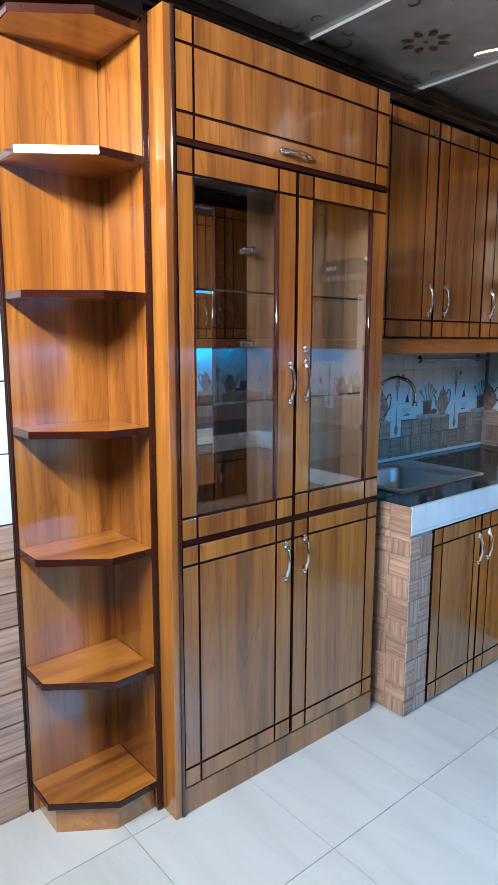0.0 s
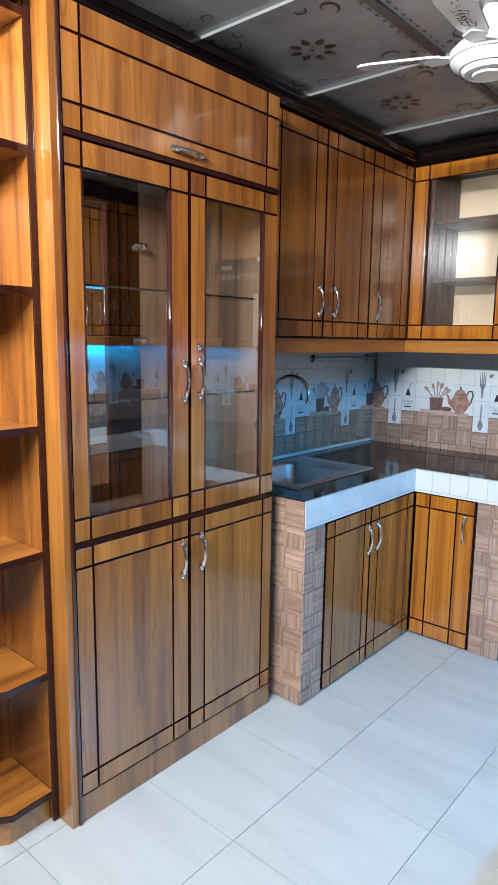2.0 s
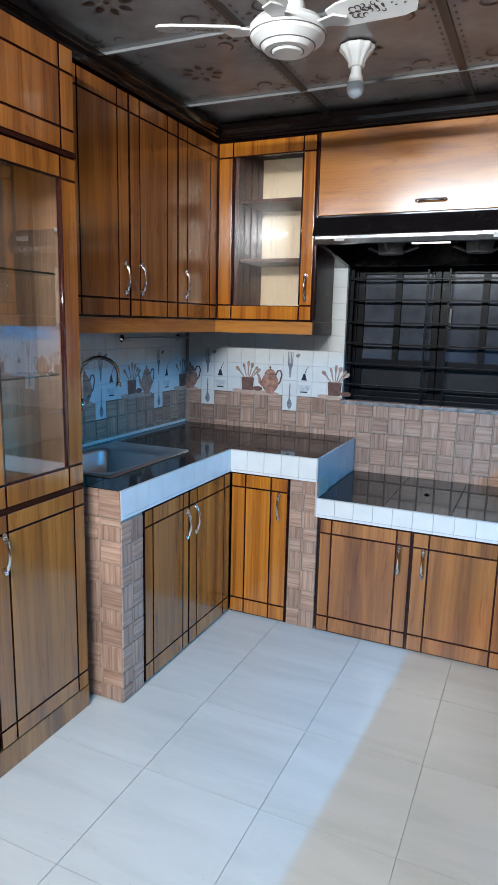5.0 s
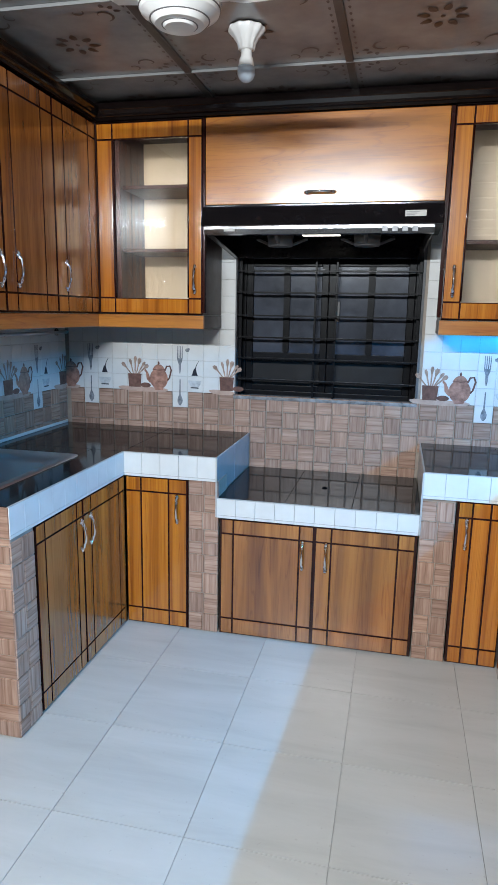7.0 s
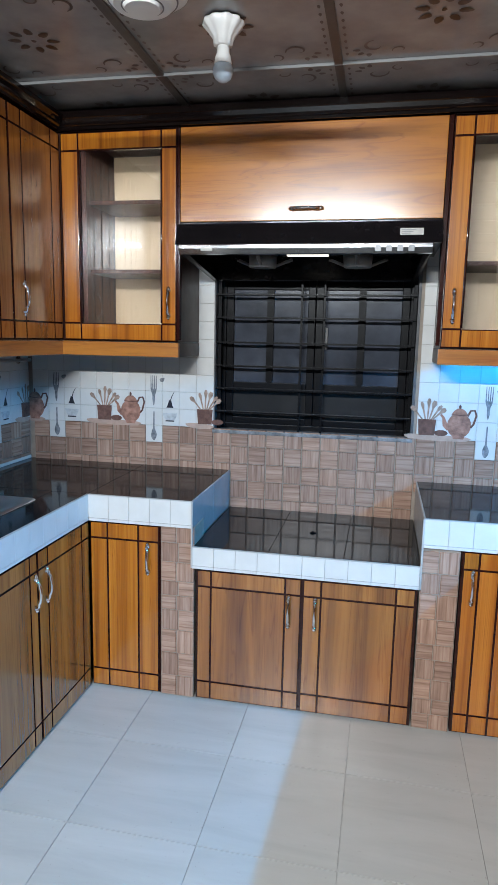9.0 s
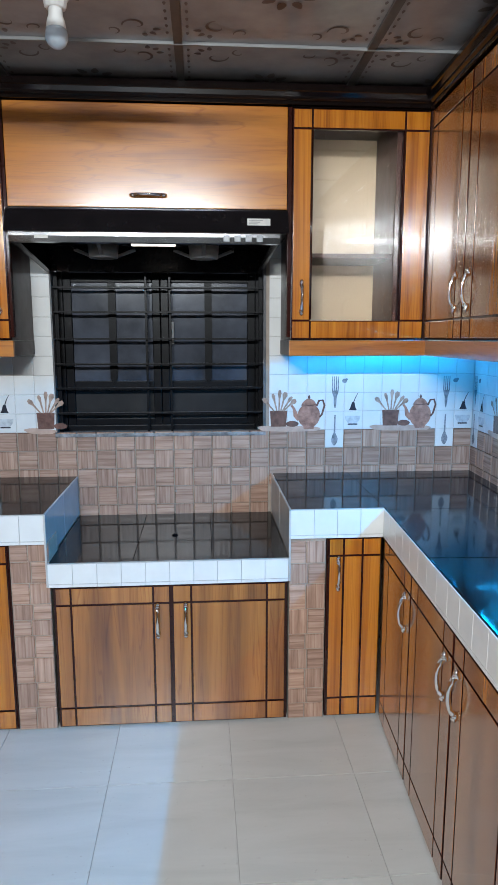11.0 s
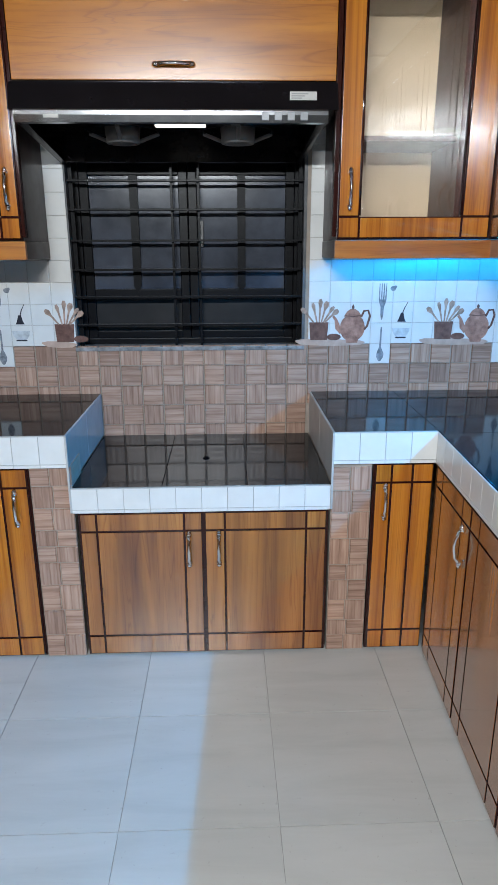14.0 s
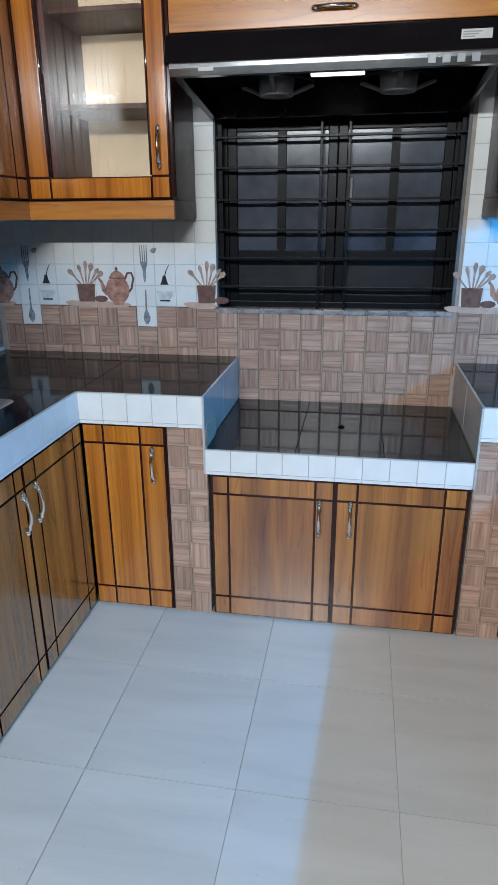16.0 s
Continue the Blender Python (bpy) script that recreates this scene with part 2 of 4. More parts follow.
TILE_WOOD, TILE_FLOOR, GRANITE, CEIL = striped_tile(), floor_tile(), granite(), ceiling_board()
GLASS = clear_glass("reflecting_glass", (0.97, 0.98, 0.98), 1.80)
SHELF_GLASS = clear_glass("greenish_shelf_glass", (0.70, 0.80, 0.77))
EDGE_GLASS = plain("dark_glass_edge", (0.012, 0.018, 0.017), 0.08, vary=0.1)
SILL = plain("worn_grey_sill", (0.17, 0.17, 0.175), 0.5, vary=0.7, scale=26.0, bumpy=0.2)
JAMB = plain("dusty_dark_jamb", (0.055, 0.056, 0.062), 0.5, vary=0.5, scale=18.0)
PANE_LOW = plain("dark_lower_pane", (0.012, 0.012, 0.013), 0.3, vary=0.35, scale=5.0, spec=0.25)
# upper panes: a bluish reflection is put into the paler base colour
PANE_REFLECT = plain("pane_reflection_tone", (0.046, 0.052, 0.068), 0.16, vary=0.45, scale=5.0, spec=0.3)
TUBE_GLOW = glow("lit_tube", (1.0, 0.97, 0.92), 14.0)
LED_GLOW = glow("lit_blue_led", (0.03, 0.42, 1.0), 10.0)
HOOD_GLOW = glow("lit_hood_lamp", (1.0, 0.95, 0.85), 2.2)

# ---------------------------------------------------------------- mesh helpers


def box(bm, x0, x1, y0, y1, z0, z1, bevel=0.0):
    r = bmesh.ops.create_cube(bm, size=1.0, matrix=Matrix.Translation(((x0 + x1) / 2, (y0 + y1) / 2, (z0 + z1) / 2)) @ Matrix.Diagonal((abs(x1 - x0), abs(y1 - y0), abs(z1 - z0), 1)))
    if bevel:
        edges = list({e for v in r["verts"] for e in v.link_edges})
        bmesh.ops.bevel(bm, geom=edges, offset=bevel, segments=2, affect="EDGES", profile=0.6)
    return bm


def boxed(x0, x1, y0, y1, z0, z1, bevel=0.0):
    return box(bmesh.new(), x0, x1, y0, y1, z0, z1, bevel)


def prism(bm, pts, axis, a, b):
    """A closed outline of (p, q) drawn out along an axis from a to b."""
    put = {"x": lambda p, q, k: (k, p, q), "y": lambda p, q, k: (p, k, q), "z": lambda p, q, k: (p, q, k)}[axis]
    lo = [bm.verts.new(put(p, q, a)) for p, q in pts]
    hi = [bm.verts.new(put(p, q, b)) for p, q in pts]
    n = len(pts)
    bm.faces.new(lo)
    bm.faces.new(hi[::-1])
    for i in range(n):
        bm.faces.new((lo[i], hi[i], hi[(i + 1) % n], lo[(i + 1) % n]))
    bmesh.ops.recalc_face_normals(bm, faces=bm.faces[:])
    return bm


def tube(bm, pts, radii, seg=8):
    """A round bar along points, with a radius at each."""
    rings = []
    for i, p in enumerate(pts):
        d = (Vector(pts[min(i + 1, len(pts) - 1)]) - Vector(pts[max(i - 1, 0)])).normalized()
        side = d.cross(Vector((0, 0, 1)) if abs(d.z) < 0.9 else Vector((1, 0, 0))).normalized()
        up = side.cross(d)
        rr = radii if isinstance(radii, (int, float)) else radii[i]
        rings.append([bm.verts.new(Vector(p) + rr * (math.cos(k * 2 * math.pi / seg) * side + math.sin(k * 2 * math.pi / seg) * up)) for k in range(seg)])
    for a, b in zip(rings, rings[1:]):
        for k in range(seg):
            bm.faces.new((a[k], a[(k + 1) % seg], b[(k + 1) % seg], b[k]))
    bm.faces.new(rings[0])
    bm.faces.new(rings[-1][::-1])
    bmesh.ops.recalc_face_normals(bm, faces=bm.faces[:])
    return bm


def lathe(bm, prof, centre=(0, 0), seg=32):
    """A turned body about the vertical through centre; prof rows are (radius, z)."""
    rings = [[bm.verts.new((centre[0] + r * math.cos(k * 2 * math.pi / seg), centre[1] + r * math.sin(k * 2 * math.pi / seg), z)) for k in range(seg)] for r, z in prof]
    for a, b in zip(rings, rings[1:]):
        for k in range(seg):
            bm.faces.new((a[k], a[(k + 1) % seg], b[(k + 1) % seg], b[k]))
    bm.faces.new(rings[0])
    bm.faces.new(rings[-1][::-1])
    bmesh.ops.recalc_face_normals(bm, faces=bm.faces[:])
    return bm


def mesh_of(name, bm, mat, smooth=False):
    me = bpy.data.meshes.new(name)
    bm.to_mesh(me)
    bm.free()
    me.materials.append(mat)
    if smooth:
        for p in me.polygons:
            p.use_smooth = True
    return me


def part(name, bm, mat, parent, label="", smooth=False):
    ob = new(name, mesh_of(name, bm, mat, smooth))
    ob.parent = parent
    return tagged(ob, label)


def piece(name, me, parent, m):
    ob = new(name, me)
    ob.parent = parent
    ob.matrix_local = m
    return ob


def thing(name, m, label, category, group="", kind=""):
    ob = new(name)
    ob.empty_display_size = 0.05
    ob.matrix_world = m
    return tagged(ob, label, category, group, kind)


def solid(name, bm, mat, label, category, group="", kind="", m=None, smooth=False):
    ob = new(name, mesh_of(name, bm, mat, smooth))
    if m is not None:
        ob.matrix_world = m
    return tagged(ob, label, category, group, kind)


# ---------------------------------------------------------------- plan
LEFT, RIGHT, BACK, REAR, HIGH = -1.05, 1.80, 0.63, -5.6, 2.36
NEAR_LEFT = -0.86          # the thicker left wall beside and behind the tall cabinet
RUN_L, RUN_R = -0.43, 1.21  # fronts of the two side counters
TOP, LOW_TOP = 0.82, 0.64   # worktop heights
WIN = (-0.09, 0.84, 1.00, 1.76)
TALL_X, UP_Y, UP_L, UP_R = -0.536, 0.28, -0.665, 1.425
SQ_U, SQ_V, SQ_Z = 0.0852, 0.083, 1.018

# ---------------------------------------------------------------- room shell
floor = solid("floor", boxed(LEFT - 0.15, RIGHT + 0.15, REAR - 0.15, BACK + 0.15, -0.12, -0.004), GROUT_FLOOR, "cream glossy tiled kitchen floor with thin grey joints", "floor", kind="structure")
bm = bmesh.new()
box(bm, LEFT - 0.15, WIN[0], BACK, BACK + 0.16, 0, HIGH)
box(bm, WIN[1], RIGHT + 0.15, BACK, BACK + 0.16, 0, HIGH)
box(bm, WIN[0], WIN[1], BACK, BACK + 0.16, 0, WIN[2])
box(bm, WIN[0], WIN[1], BACK, BACK + 0.16, WIN[3], HIGH)
wall_back = solid("wall_back", bm, GROUT, "kitchen wall with wood-look and white tiles round a window", "wall", kind="structure")
bm = bmesh.new()
box(bm, LEFT - 0.15, LEFT, -0.95, BACK, 0, HIGH)
wall_left = solid("wall_left", bm, GROUT, "tiled kitchen wall beside the sink", "wall", kind="structure")
wall_left_near = solid("wall_left_near", boxed(LEFT - 0.15, NEAR_LEFT, REAR, -0.952, 0, HIGH), DIM_PAINT, "tiled wall with wood-look dado beside the corner shelf", "wall", kind="structure")
# added wall out of view, kept dark to hold the fill down
solid("wall_right_near", boxed(RIGHT, RIGHT + 0.15, REAR, -1.621, 0, HIGH), DIM_PAINT, "added dark wall past the counter, out of view", "wall", kind="structure")
wall_right = solid("wall_right", boxed(RIGHT, RIGHT + 0.15, -1.62, BACK, 0, HIGH), GROUT, "tiled kitchen wall lit blue by a led strip", "wall", kind="structure", m=SKEW_WALL)
# added wall behind the camera; its dark colour limits bounced light
solid("wall_rear", boxed(LEFT - 0.15, RIGHT + 0.15, REAR - 0.15, REAR, 0, HIGH), DIM_PAINT, "added dark wall behind the kitchen, out of view", "wall", kind="structure")

# ceiling of printed panels in a light rail grid
bm = bmesh.new()
box(bm, LEFT - 0.15, RIGHT + 0.15, REAR - 0.15, BACK + 0.16, HIGH + 0.004, HIGH + 0.1)
ceiling = solid("ceiling", bm, CEIL, "grey printed panel ceiling in a metal grid", "ceiling", kind="structure")
GX, GY, G = -0.135, 0.025, 0.61
bm = bmesh.new()
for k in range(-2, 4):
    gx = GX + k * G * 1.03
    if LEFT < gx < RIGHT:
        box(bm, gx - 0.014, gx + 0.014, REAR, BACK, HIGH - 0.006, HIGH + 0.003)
solid("ceiling_rail", bm, CEIL_RAIL_DARK, "metal ceiling rails with shade put into their colour", "ceiling rail", kind="structure")
bm = bmesh.new()
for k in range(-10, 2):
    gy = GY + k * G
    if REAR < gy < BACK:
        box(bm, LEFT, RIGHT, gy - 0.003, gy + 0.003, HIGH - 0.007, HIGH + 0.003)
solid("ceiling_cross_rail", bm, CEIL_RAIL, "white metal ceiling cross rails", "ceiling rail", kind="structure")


def petal(bm, cx, cy, ang, r0, r1, w, z):
    """A leaf-shaped print on the ceiling."""
    c, s = math.cos(ang), math.sin(ang)
    pts = []
    for k in range(10):
        a = k * 2 * math.pi / 10
        u, v = (r0 + r1) / 2 + (r1 - r0) / 2 * math.cos(a), w * math.sin(a) * (1.2 - 0.4 * math.cos(a))
        pts.append(bm.verts.new((cx + c * u - s * v, cy + s * u + c * v, z)))
    bm.faces.new(pts)


def curl(bm, cx, cy, ang, size, z, flip):
    """A scroll: a thick stroke that winds inwards."""
    left, right = [], []
    for k in range(15):
        f = k / 14
        a = ang + flip * f * 4.6
        r = size * (1 - 0.75 * f)
        w = size * 0.11 * math.sin(math.pi * min(1, f * 1.1 + 0.05)) + 0.001
        px, py = cx + r * math.cos(a), cy + r * math.sin(a)
        left.append(bm.verts.new((px + w * math.cos(a), py + w * math.sin(a), z)))
        right.append(bm.verts.new((px - w * math.cos(a), py - w * math.sin(a), z)))
    for k in range(14):
        bm.faces.new((left[k], left[k + 1], right[k + 1], right[k]))


bm = bmesh.new()
zc = HIGH + 0.002
for i in range(-2, 4):
    for j in range(-9, 1):
        cx, cy = GX + (i - 0.5) * G * 1.03, GY + (j + 0.5) * G
        if not (LEFT < cx < RIGHT and REAR < cy < BACK):
            continue
        for k in range(8):
            petal(bm, cx, cy, k * math.pi / 4 + 0.2, 0.040, 0.084, 0.011, zc)
        petal(bm, cx, cy, 0, -0.008, 0.008, 0.008, zc)
        for sx in (-1, 1):
            for sy in (-1, 1):
                kx, ky = cx + sx * 0.19, cy + sy * 0.20
                curl(bm, kx, ky, math.atan2(sy, sx) + 2.2, 0.042, zc, sx * sy)
                curl(bm, kx - sx * 0.075, ky + sy * 0.035, math.atan2(sy, sx) + 0.5, 0.026, zc, -sx * sy)
                for m in range(3):
                    petal(bm, kx + sx * 0.02, ky + sy * 0.02, math.atan2(sy, sx) + (m - 1) * 0.7, 0.03, 0.055, 0.007, zc)
        for m in range(12):
            for sx in (-1, 1):
                petal(bm, cx + sx * 0.283, cy - 0.25 + m * 0.045, 1.57, -0.010, 0.010, 0.004, zc)
solid("ceiling_print", bm, ORNAMENT, "brown flower and scroll print on the ceiling panels", "ceiling print", kind="structure")


# ---------------------------------------------------------------- cabinets
HANDLE = {}


def handle_mesh():
    """An arched pull, 12 cm long, with flared feet; it stands upright and bows towards -y."""
    if "me" not in HANDLE:
        bm = bmesh.new()
        pts, rad = [], []
        for k in range(13):
            f = k / 12
            pts.append((0, -0.005 - 0.019 * math.sin(math.pi * f) ** 0.55, -0.052 + 0.104 * f))
            rad.append(0.0060 + 0.0026 * abs(2 * f - 1) ** 3)
        tube(bm, pts, rad, 8)
        for s in (-1, 1):
            tube(bm, [(0, 0.0, s * 0.052), (0, -0.006, s * 0.052), (0, -0.012, s * 0.050)], [0.0100, 0.0090, 0.0075], 12)
            tube(bm, [(0, -0.008, s * 0.050), (0, -0.007, s * 0.060), (0, -0.005, s * 0.068)], [0.0075, 0.0085, 0.004], 10)
        HANDLE["me"] = mesh_of("handle", bm, CHROME, True)
    return HANDLE["me"]


def pull(parent, u, z, flat=False):
    ob = piece("handle", handle_mesh(), parent, pose(u, 0, z, 0, 90 if flat else 0, 0))
    return tagged(ob, "arched chrome pull handle")


GAP = 0.0036  # half a groove


def door(cab, u0, u1, z0, z1, cols, rows, handle=None, flat=False, glass=False, mat=None, name="door"):
    """A slab of dark lacquer with veneer panels between its grooves. cols and rows are the grooves; local y = 0 is the front."""
    mat = mat or WOOD
    us, zs = [u0, *cols, u1], [z0, *rows, z1]
    if glass:
        a, b, c, d = us[1], us[-2], zs[1], zs[-2]
        bm = bmesh.new()
        for q in ((u0, a, z0, z1), (b, u1, z0, z1), (a, b, z0, c), (a, b, d, z1)):
            box(bm, q[0], q[1], 0.005, 0.021, q[2], q[3])
        beads = [[(u, 0.0055, c + 0.004), (u, 0.0055, d - 0.004)] for u in (a - 0.001, b + 0.001)]
    else:
        bm = boxed(u0, u1, 0.005, 0.021, z0, z1)
    slab = part(name, bm, GROOVE, cab)
    if glass:
        for ends in beads:
            part("bead", tube(bmesh.new(), ends, 0.0065, 10), LACQUER, slab, "glossy dark lacquered bead", True)
    for i in range(len(us) - 1):
        for j in range(len(zs) - 1):
            if glass and 0 < i < len(us) - 2 and 0 < j < len(zs) - 2:
                pane = part("glass_pane", boxed(us[i] + 0.001, us[i + 1] - 0.001, 0.010, 0.014, zs[j] + 0.001, zs[j + 1] - 0.001), GLASS, slab, "clear reflecting glass pane")
                pane.visible_shadow = False
                continue
            panel = part("panel", boxed(us[i] + GAP, us[i + 1] - GAP, 0.0, 0.008, zs[j] + GAP, zs[j + 1] - GAP, 0.0014), mat, slab)
            panel.data.materials.append(GROOVE)  # the lacquer runs up the panel's edges
            for face in panel.data.polygons:
                face.material_index = 0 if face.normal.y < -0.9 else 1
    if handle:
        pull(slab, handle[0], handle[1], flat)
    return slab


def carcass(cab, u0, u1, z0, z1, depth, open_front=False, inner=None, back=None):
    """The box behind the doors; an open one shows its sides, back and floor."""
    t = 0.016
    if not open_front:
        part("body", boxed(u0, u1, 0.024, depth, z0, z1), CARCASS, cab)
        return
    bm = bmesh.new()
    box(bm, u0, u0 + t, 0.024, depth, z0, z1)
    box(bm, u1 - t, u1, 0.024, depth, z0, z1)
    box(bm, u0 + t, u1 - t, 0.024, depth, z0, z0 + t)
    box(bm, u0 + t, u1 - t, 0.024, depth, z1 - t, z1)
    part("body", bm, inner or CARCASS, cab)
    part("back_board", boxed(u0 + t, u1 - t, depth - 0.012, depth - 0.002, z0 + t, z1 - t), back or CREAM, cab)


# tall crockery cabinet; its own u runs along the wall
T0, T1 = -1.822, -0.948
tall = thing("crockery_cabinet", pose(TALL_X, 0, 0, 0, 0, 90), "tall teak-veneer crockery cabinet with two glass doors and a top flap", "cabinet")
DEEP = TALL_X - NEAR_LEFT - 0.004
BACKED = 0.172
carcass(tall, T0 + 0.02, T1, 0.085, 0.846, DEEP)
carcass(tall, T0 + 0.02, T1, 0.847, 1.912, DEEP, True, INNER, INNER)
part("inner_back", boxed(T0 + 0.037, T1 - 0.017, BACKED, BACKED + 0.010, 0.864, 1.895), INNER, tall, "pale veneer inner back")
carcass(tall, T0 + 0.02, T1, 1.913, 2.225, DEEP)
part("plinth", boxed(T0, T1 + 0.004, 0.004, DEEP, 0.0, 0.084, 0.002), WOOD, tall, "teak plinth board")
part("side_panel", boxed(T0 - 0.014, T0 + 0.018, 0.002, DEEP, 0.0, 2.225, 0.002), WOOD, tall, "golden teak side panel")
part("edge_strip", boxed(T0 + 0.006, T0 + 0.017, -0.004, 0.004, 0.0, 2.225, 0.0038), LACQUER, tall, "rounded glossy dark edge")
part("rail", boxed(T0 + 0.018, T1, 0.003, 0.023, 0.838, 0.852), GROOVE, tall)
part("rail", boxed(T0 + 0.018, T1, -0.004, 0.023, 1.906, 1.920, 0.002), GROOVE, tall)
door(tall, T0 + 0.018, -1.376, 0.088, 0.838, (-1.745, -1.446), (0.150, 0.778), (-1.411, 0.712))
door(tall, -1.370, T1, 0.088, 0.838, (-1.304, -1.004), (0.150, 0.778), (-1.325, 0.718))
door(tall, T0 + 0.018, -1.374, 0.852, 1.905, (-1.749, -1.447), (0.918, 1.836), (-1.400, 1.283), glass=True, name="glass_door")
gd = door(tall, -1.368, T1, 0.852, 1.905, (-1.303, -1.022), (0.924, 1.836), (-1.332, 1.288), glass=True, name="glass_door")
part("lock", lathe(bmesh.new(), [(0.002, 0.0), (0.011, 0.0), (0.013, 0.006), (0.009, 0.014), (0.003, 0.016)], seg=16), CHROME, gd, "chrome cabinet lock", True).matrix_local = pose(-1.336, 0.0, 1.385, 90, 0, 0)
door(tall, T0 + 0.018, T1, 1.920, 2.222, (-1.746, -1.014), (1.985, 2.148), (-1.385, 1.950), True, name="flap_door")
for u0, u1 in ((T0 + 0.04, T1 - 0.02),):
    for z, d0 in ((1.548, 0.05), (1.225, 0.05)):
        bm = bmesh.new()
        r = 0.05
        pts = [(u0, BACKED - 0.008), (u0, d0 + r)] + [(u0 + r - r * math.cos(a), d0 + r - r * math.sin(a)) for a in (0.4, 0.8, 1.2, 1.57)]
        pts += [(u1 - r + r * math.sin(a), d0 + r - r * math.cos(a)) for a in (0.0, 0.4, 0.8, 1.2)] + [(u1, d0 + r), (u1, BACKED - 0.008)]
        prism(bm, pts, "z", z, z + 0.006)
        part("glass_shelf", bm, SHELF_GLASS, tall, "rounded clear glass shelf").visible_shadow = False
        part("shelf_edge", boxed(u0 + r, u1 - r, d0 - 0.0015, d0 - 0.0003, z, z + 0.006), EDGE_GLASS, tall, "dark polished edge of a glass shelf")
part("mirror", boxed(T0 + 0.040, -1.432, BACKED - 0.006, BACKED - 0.001, 0.866, 1.894), MIRROR, tall, "silvered mirror lining half of the back")
for u, d in ((T1 - 0.016, 0.050),):
    for z in (1.10, 1.385, 1.69):
        bm = boxed(u - 0.012, u - 0.001, d - 0.022, d + 0.022, z - 0.012, z + 0.012, 0.003)
        tube(bm, [(u - 0.006, d, z), (u - 0.034, d - 0.004, z)], [0.012, 0.008], 12)
        part("hinge", bm, CHROME, tall, "chrome hinge boss")

for z in (1.10, 1.40, 1.69):
    bm = boxed(-1.444, -1.418, BACKED - 0.012, BACKED - 0.0065, z - 0.010, z + 0.010, 0.002)
    tube(bm, [(-1.431, BACKED - 0.011, z), (-1.431, BACKED - 0.040, z)], [0.013, 0.010], 12)
    part("mirror_clip", bm, CHROME, tall, "chrome mirror clip", True)

# corner shelf beside the tall cabinet
sh = thing("corner_shelf", pose(0, 0, 0), "open teak corner shelf unit with seven chamfered shelves", "shelf")
SY = T0 - 0.016
part("back_panel", boxed(NEAR_LEFT + 0.003, NEAR_LEFT + 0.014, -2.145, SY - 0.017, 0.0, 2.20, 0.001), WOOD, sh)
part("side_panel", boxed(NEAR_LEFT + 0.003, -0.615, SY - 0.016, SY - 0.001, 0.0, 2.20, 0.001), WOOD, sh)
part("edge_strip", boxed(-0.6145, -0.606, SY - 0.018, SY - 0.001, 0.0, 2.225, 0.002), GROOVE, sh)
part("edge_strip", boxed(NEAR_LEFT + 0.003, NEAR_LEFT + 0.016, -2.153, -2.1455, 0.0, 2.20, 0.002), GROOVE, sh)


def shelf_outline(grow, back):
    return [(NEAR_LEFT + 0.015 + back, SY - 0.018), (-0.607 + grow, SY - 0.018), (-0.600 + grow, -1.985), (-0.722, -2.150 - grow), (NEAR_LEFT + 0.017 + back, -2.150 - grow)]


for z in (0.100, 0.470, 0.828, 1.175, 1.535, 1.878, 2.192):
    board = part("shelf", prism(bmesh.new(), shelf_outline(-0.004, 0.0), "z", z - 0.018, z), WOOD_SHELF, sh)
    bm = bmesh.new()
    outer, inner = shelf_outline(0.0, 0.0)[1:], shelf_outline(-0.0038, 0.0)[1:]
    for k in range(3):
        prism(bm, [outer[k], outer[k + 1], inner[k + 1], inner[k]], "z", z - 0.0185, z + 0.0005)
    part("lipping", bm, GROOVE, board, "dark glossy shelf edge")
part("plinth", prism(bmesh.new(), shelf_outline(-0.022, 0.0), "z", 0.0, 0.0815), WOOD_ACROSS, sh, "angled teak plinth")

# wall cabinets over the sink
wl = thing("wall_cabinet", pose(UP_L, 0, 0, 0, 0, 90), "teak wall cabinet with three panelled doors above the sink", "wall cabinet")
UD_L = UP_L - LEFT - 0.012
carcass(wl, -0.945, UP_Y + 0.02, 1.42, 2.262, UD_L)
part("skirt", boxed(-0.945, UP_Y + 0.030, 0.012, 0.030, 1.358, 1.418, 0.002), WOOD_ACROSS, wl, "teak light skirt")
part("filler", boxed(-0.944, -0.845, 0.004, 0.022, 1.422, 2.26), WOOD, wl)
R2 = (1.492, 2.194)
door(wl, -0.842, -0.473, 1.424, 2.260, (-0.775, -0.545), R2, (-0.508, 1.575))
door(wl, -0.467, -0.103, 1.424, 2.260, (-0.397, -0.188), R2, (-0.395, 1.577))
door(wl, -0.097, UP_Y - 0.002, 1.424, 2.260, (-0.015, 0.205), R2, (-0.034, 1.577))

# glazed wall cabinets left and right of the hood
UD = BACK - UP_Y - 0.012


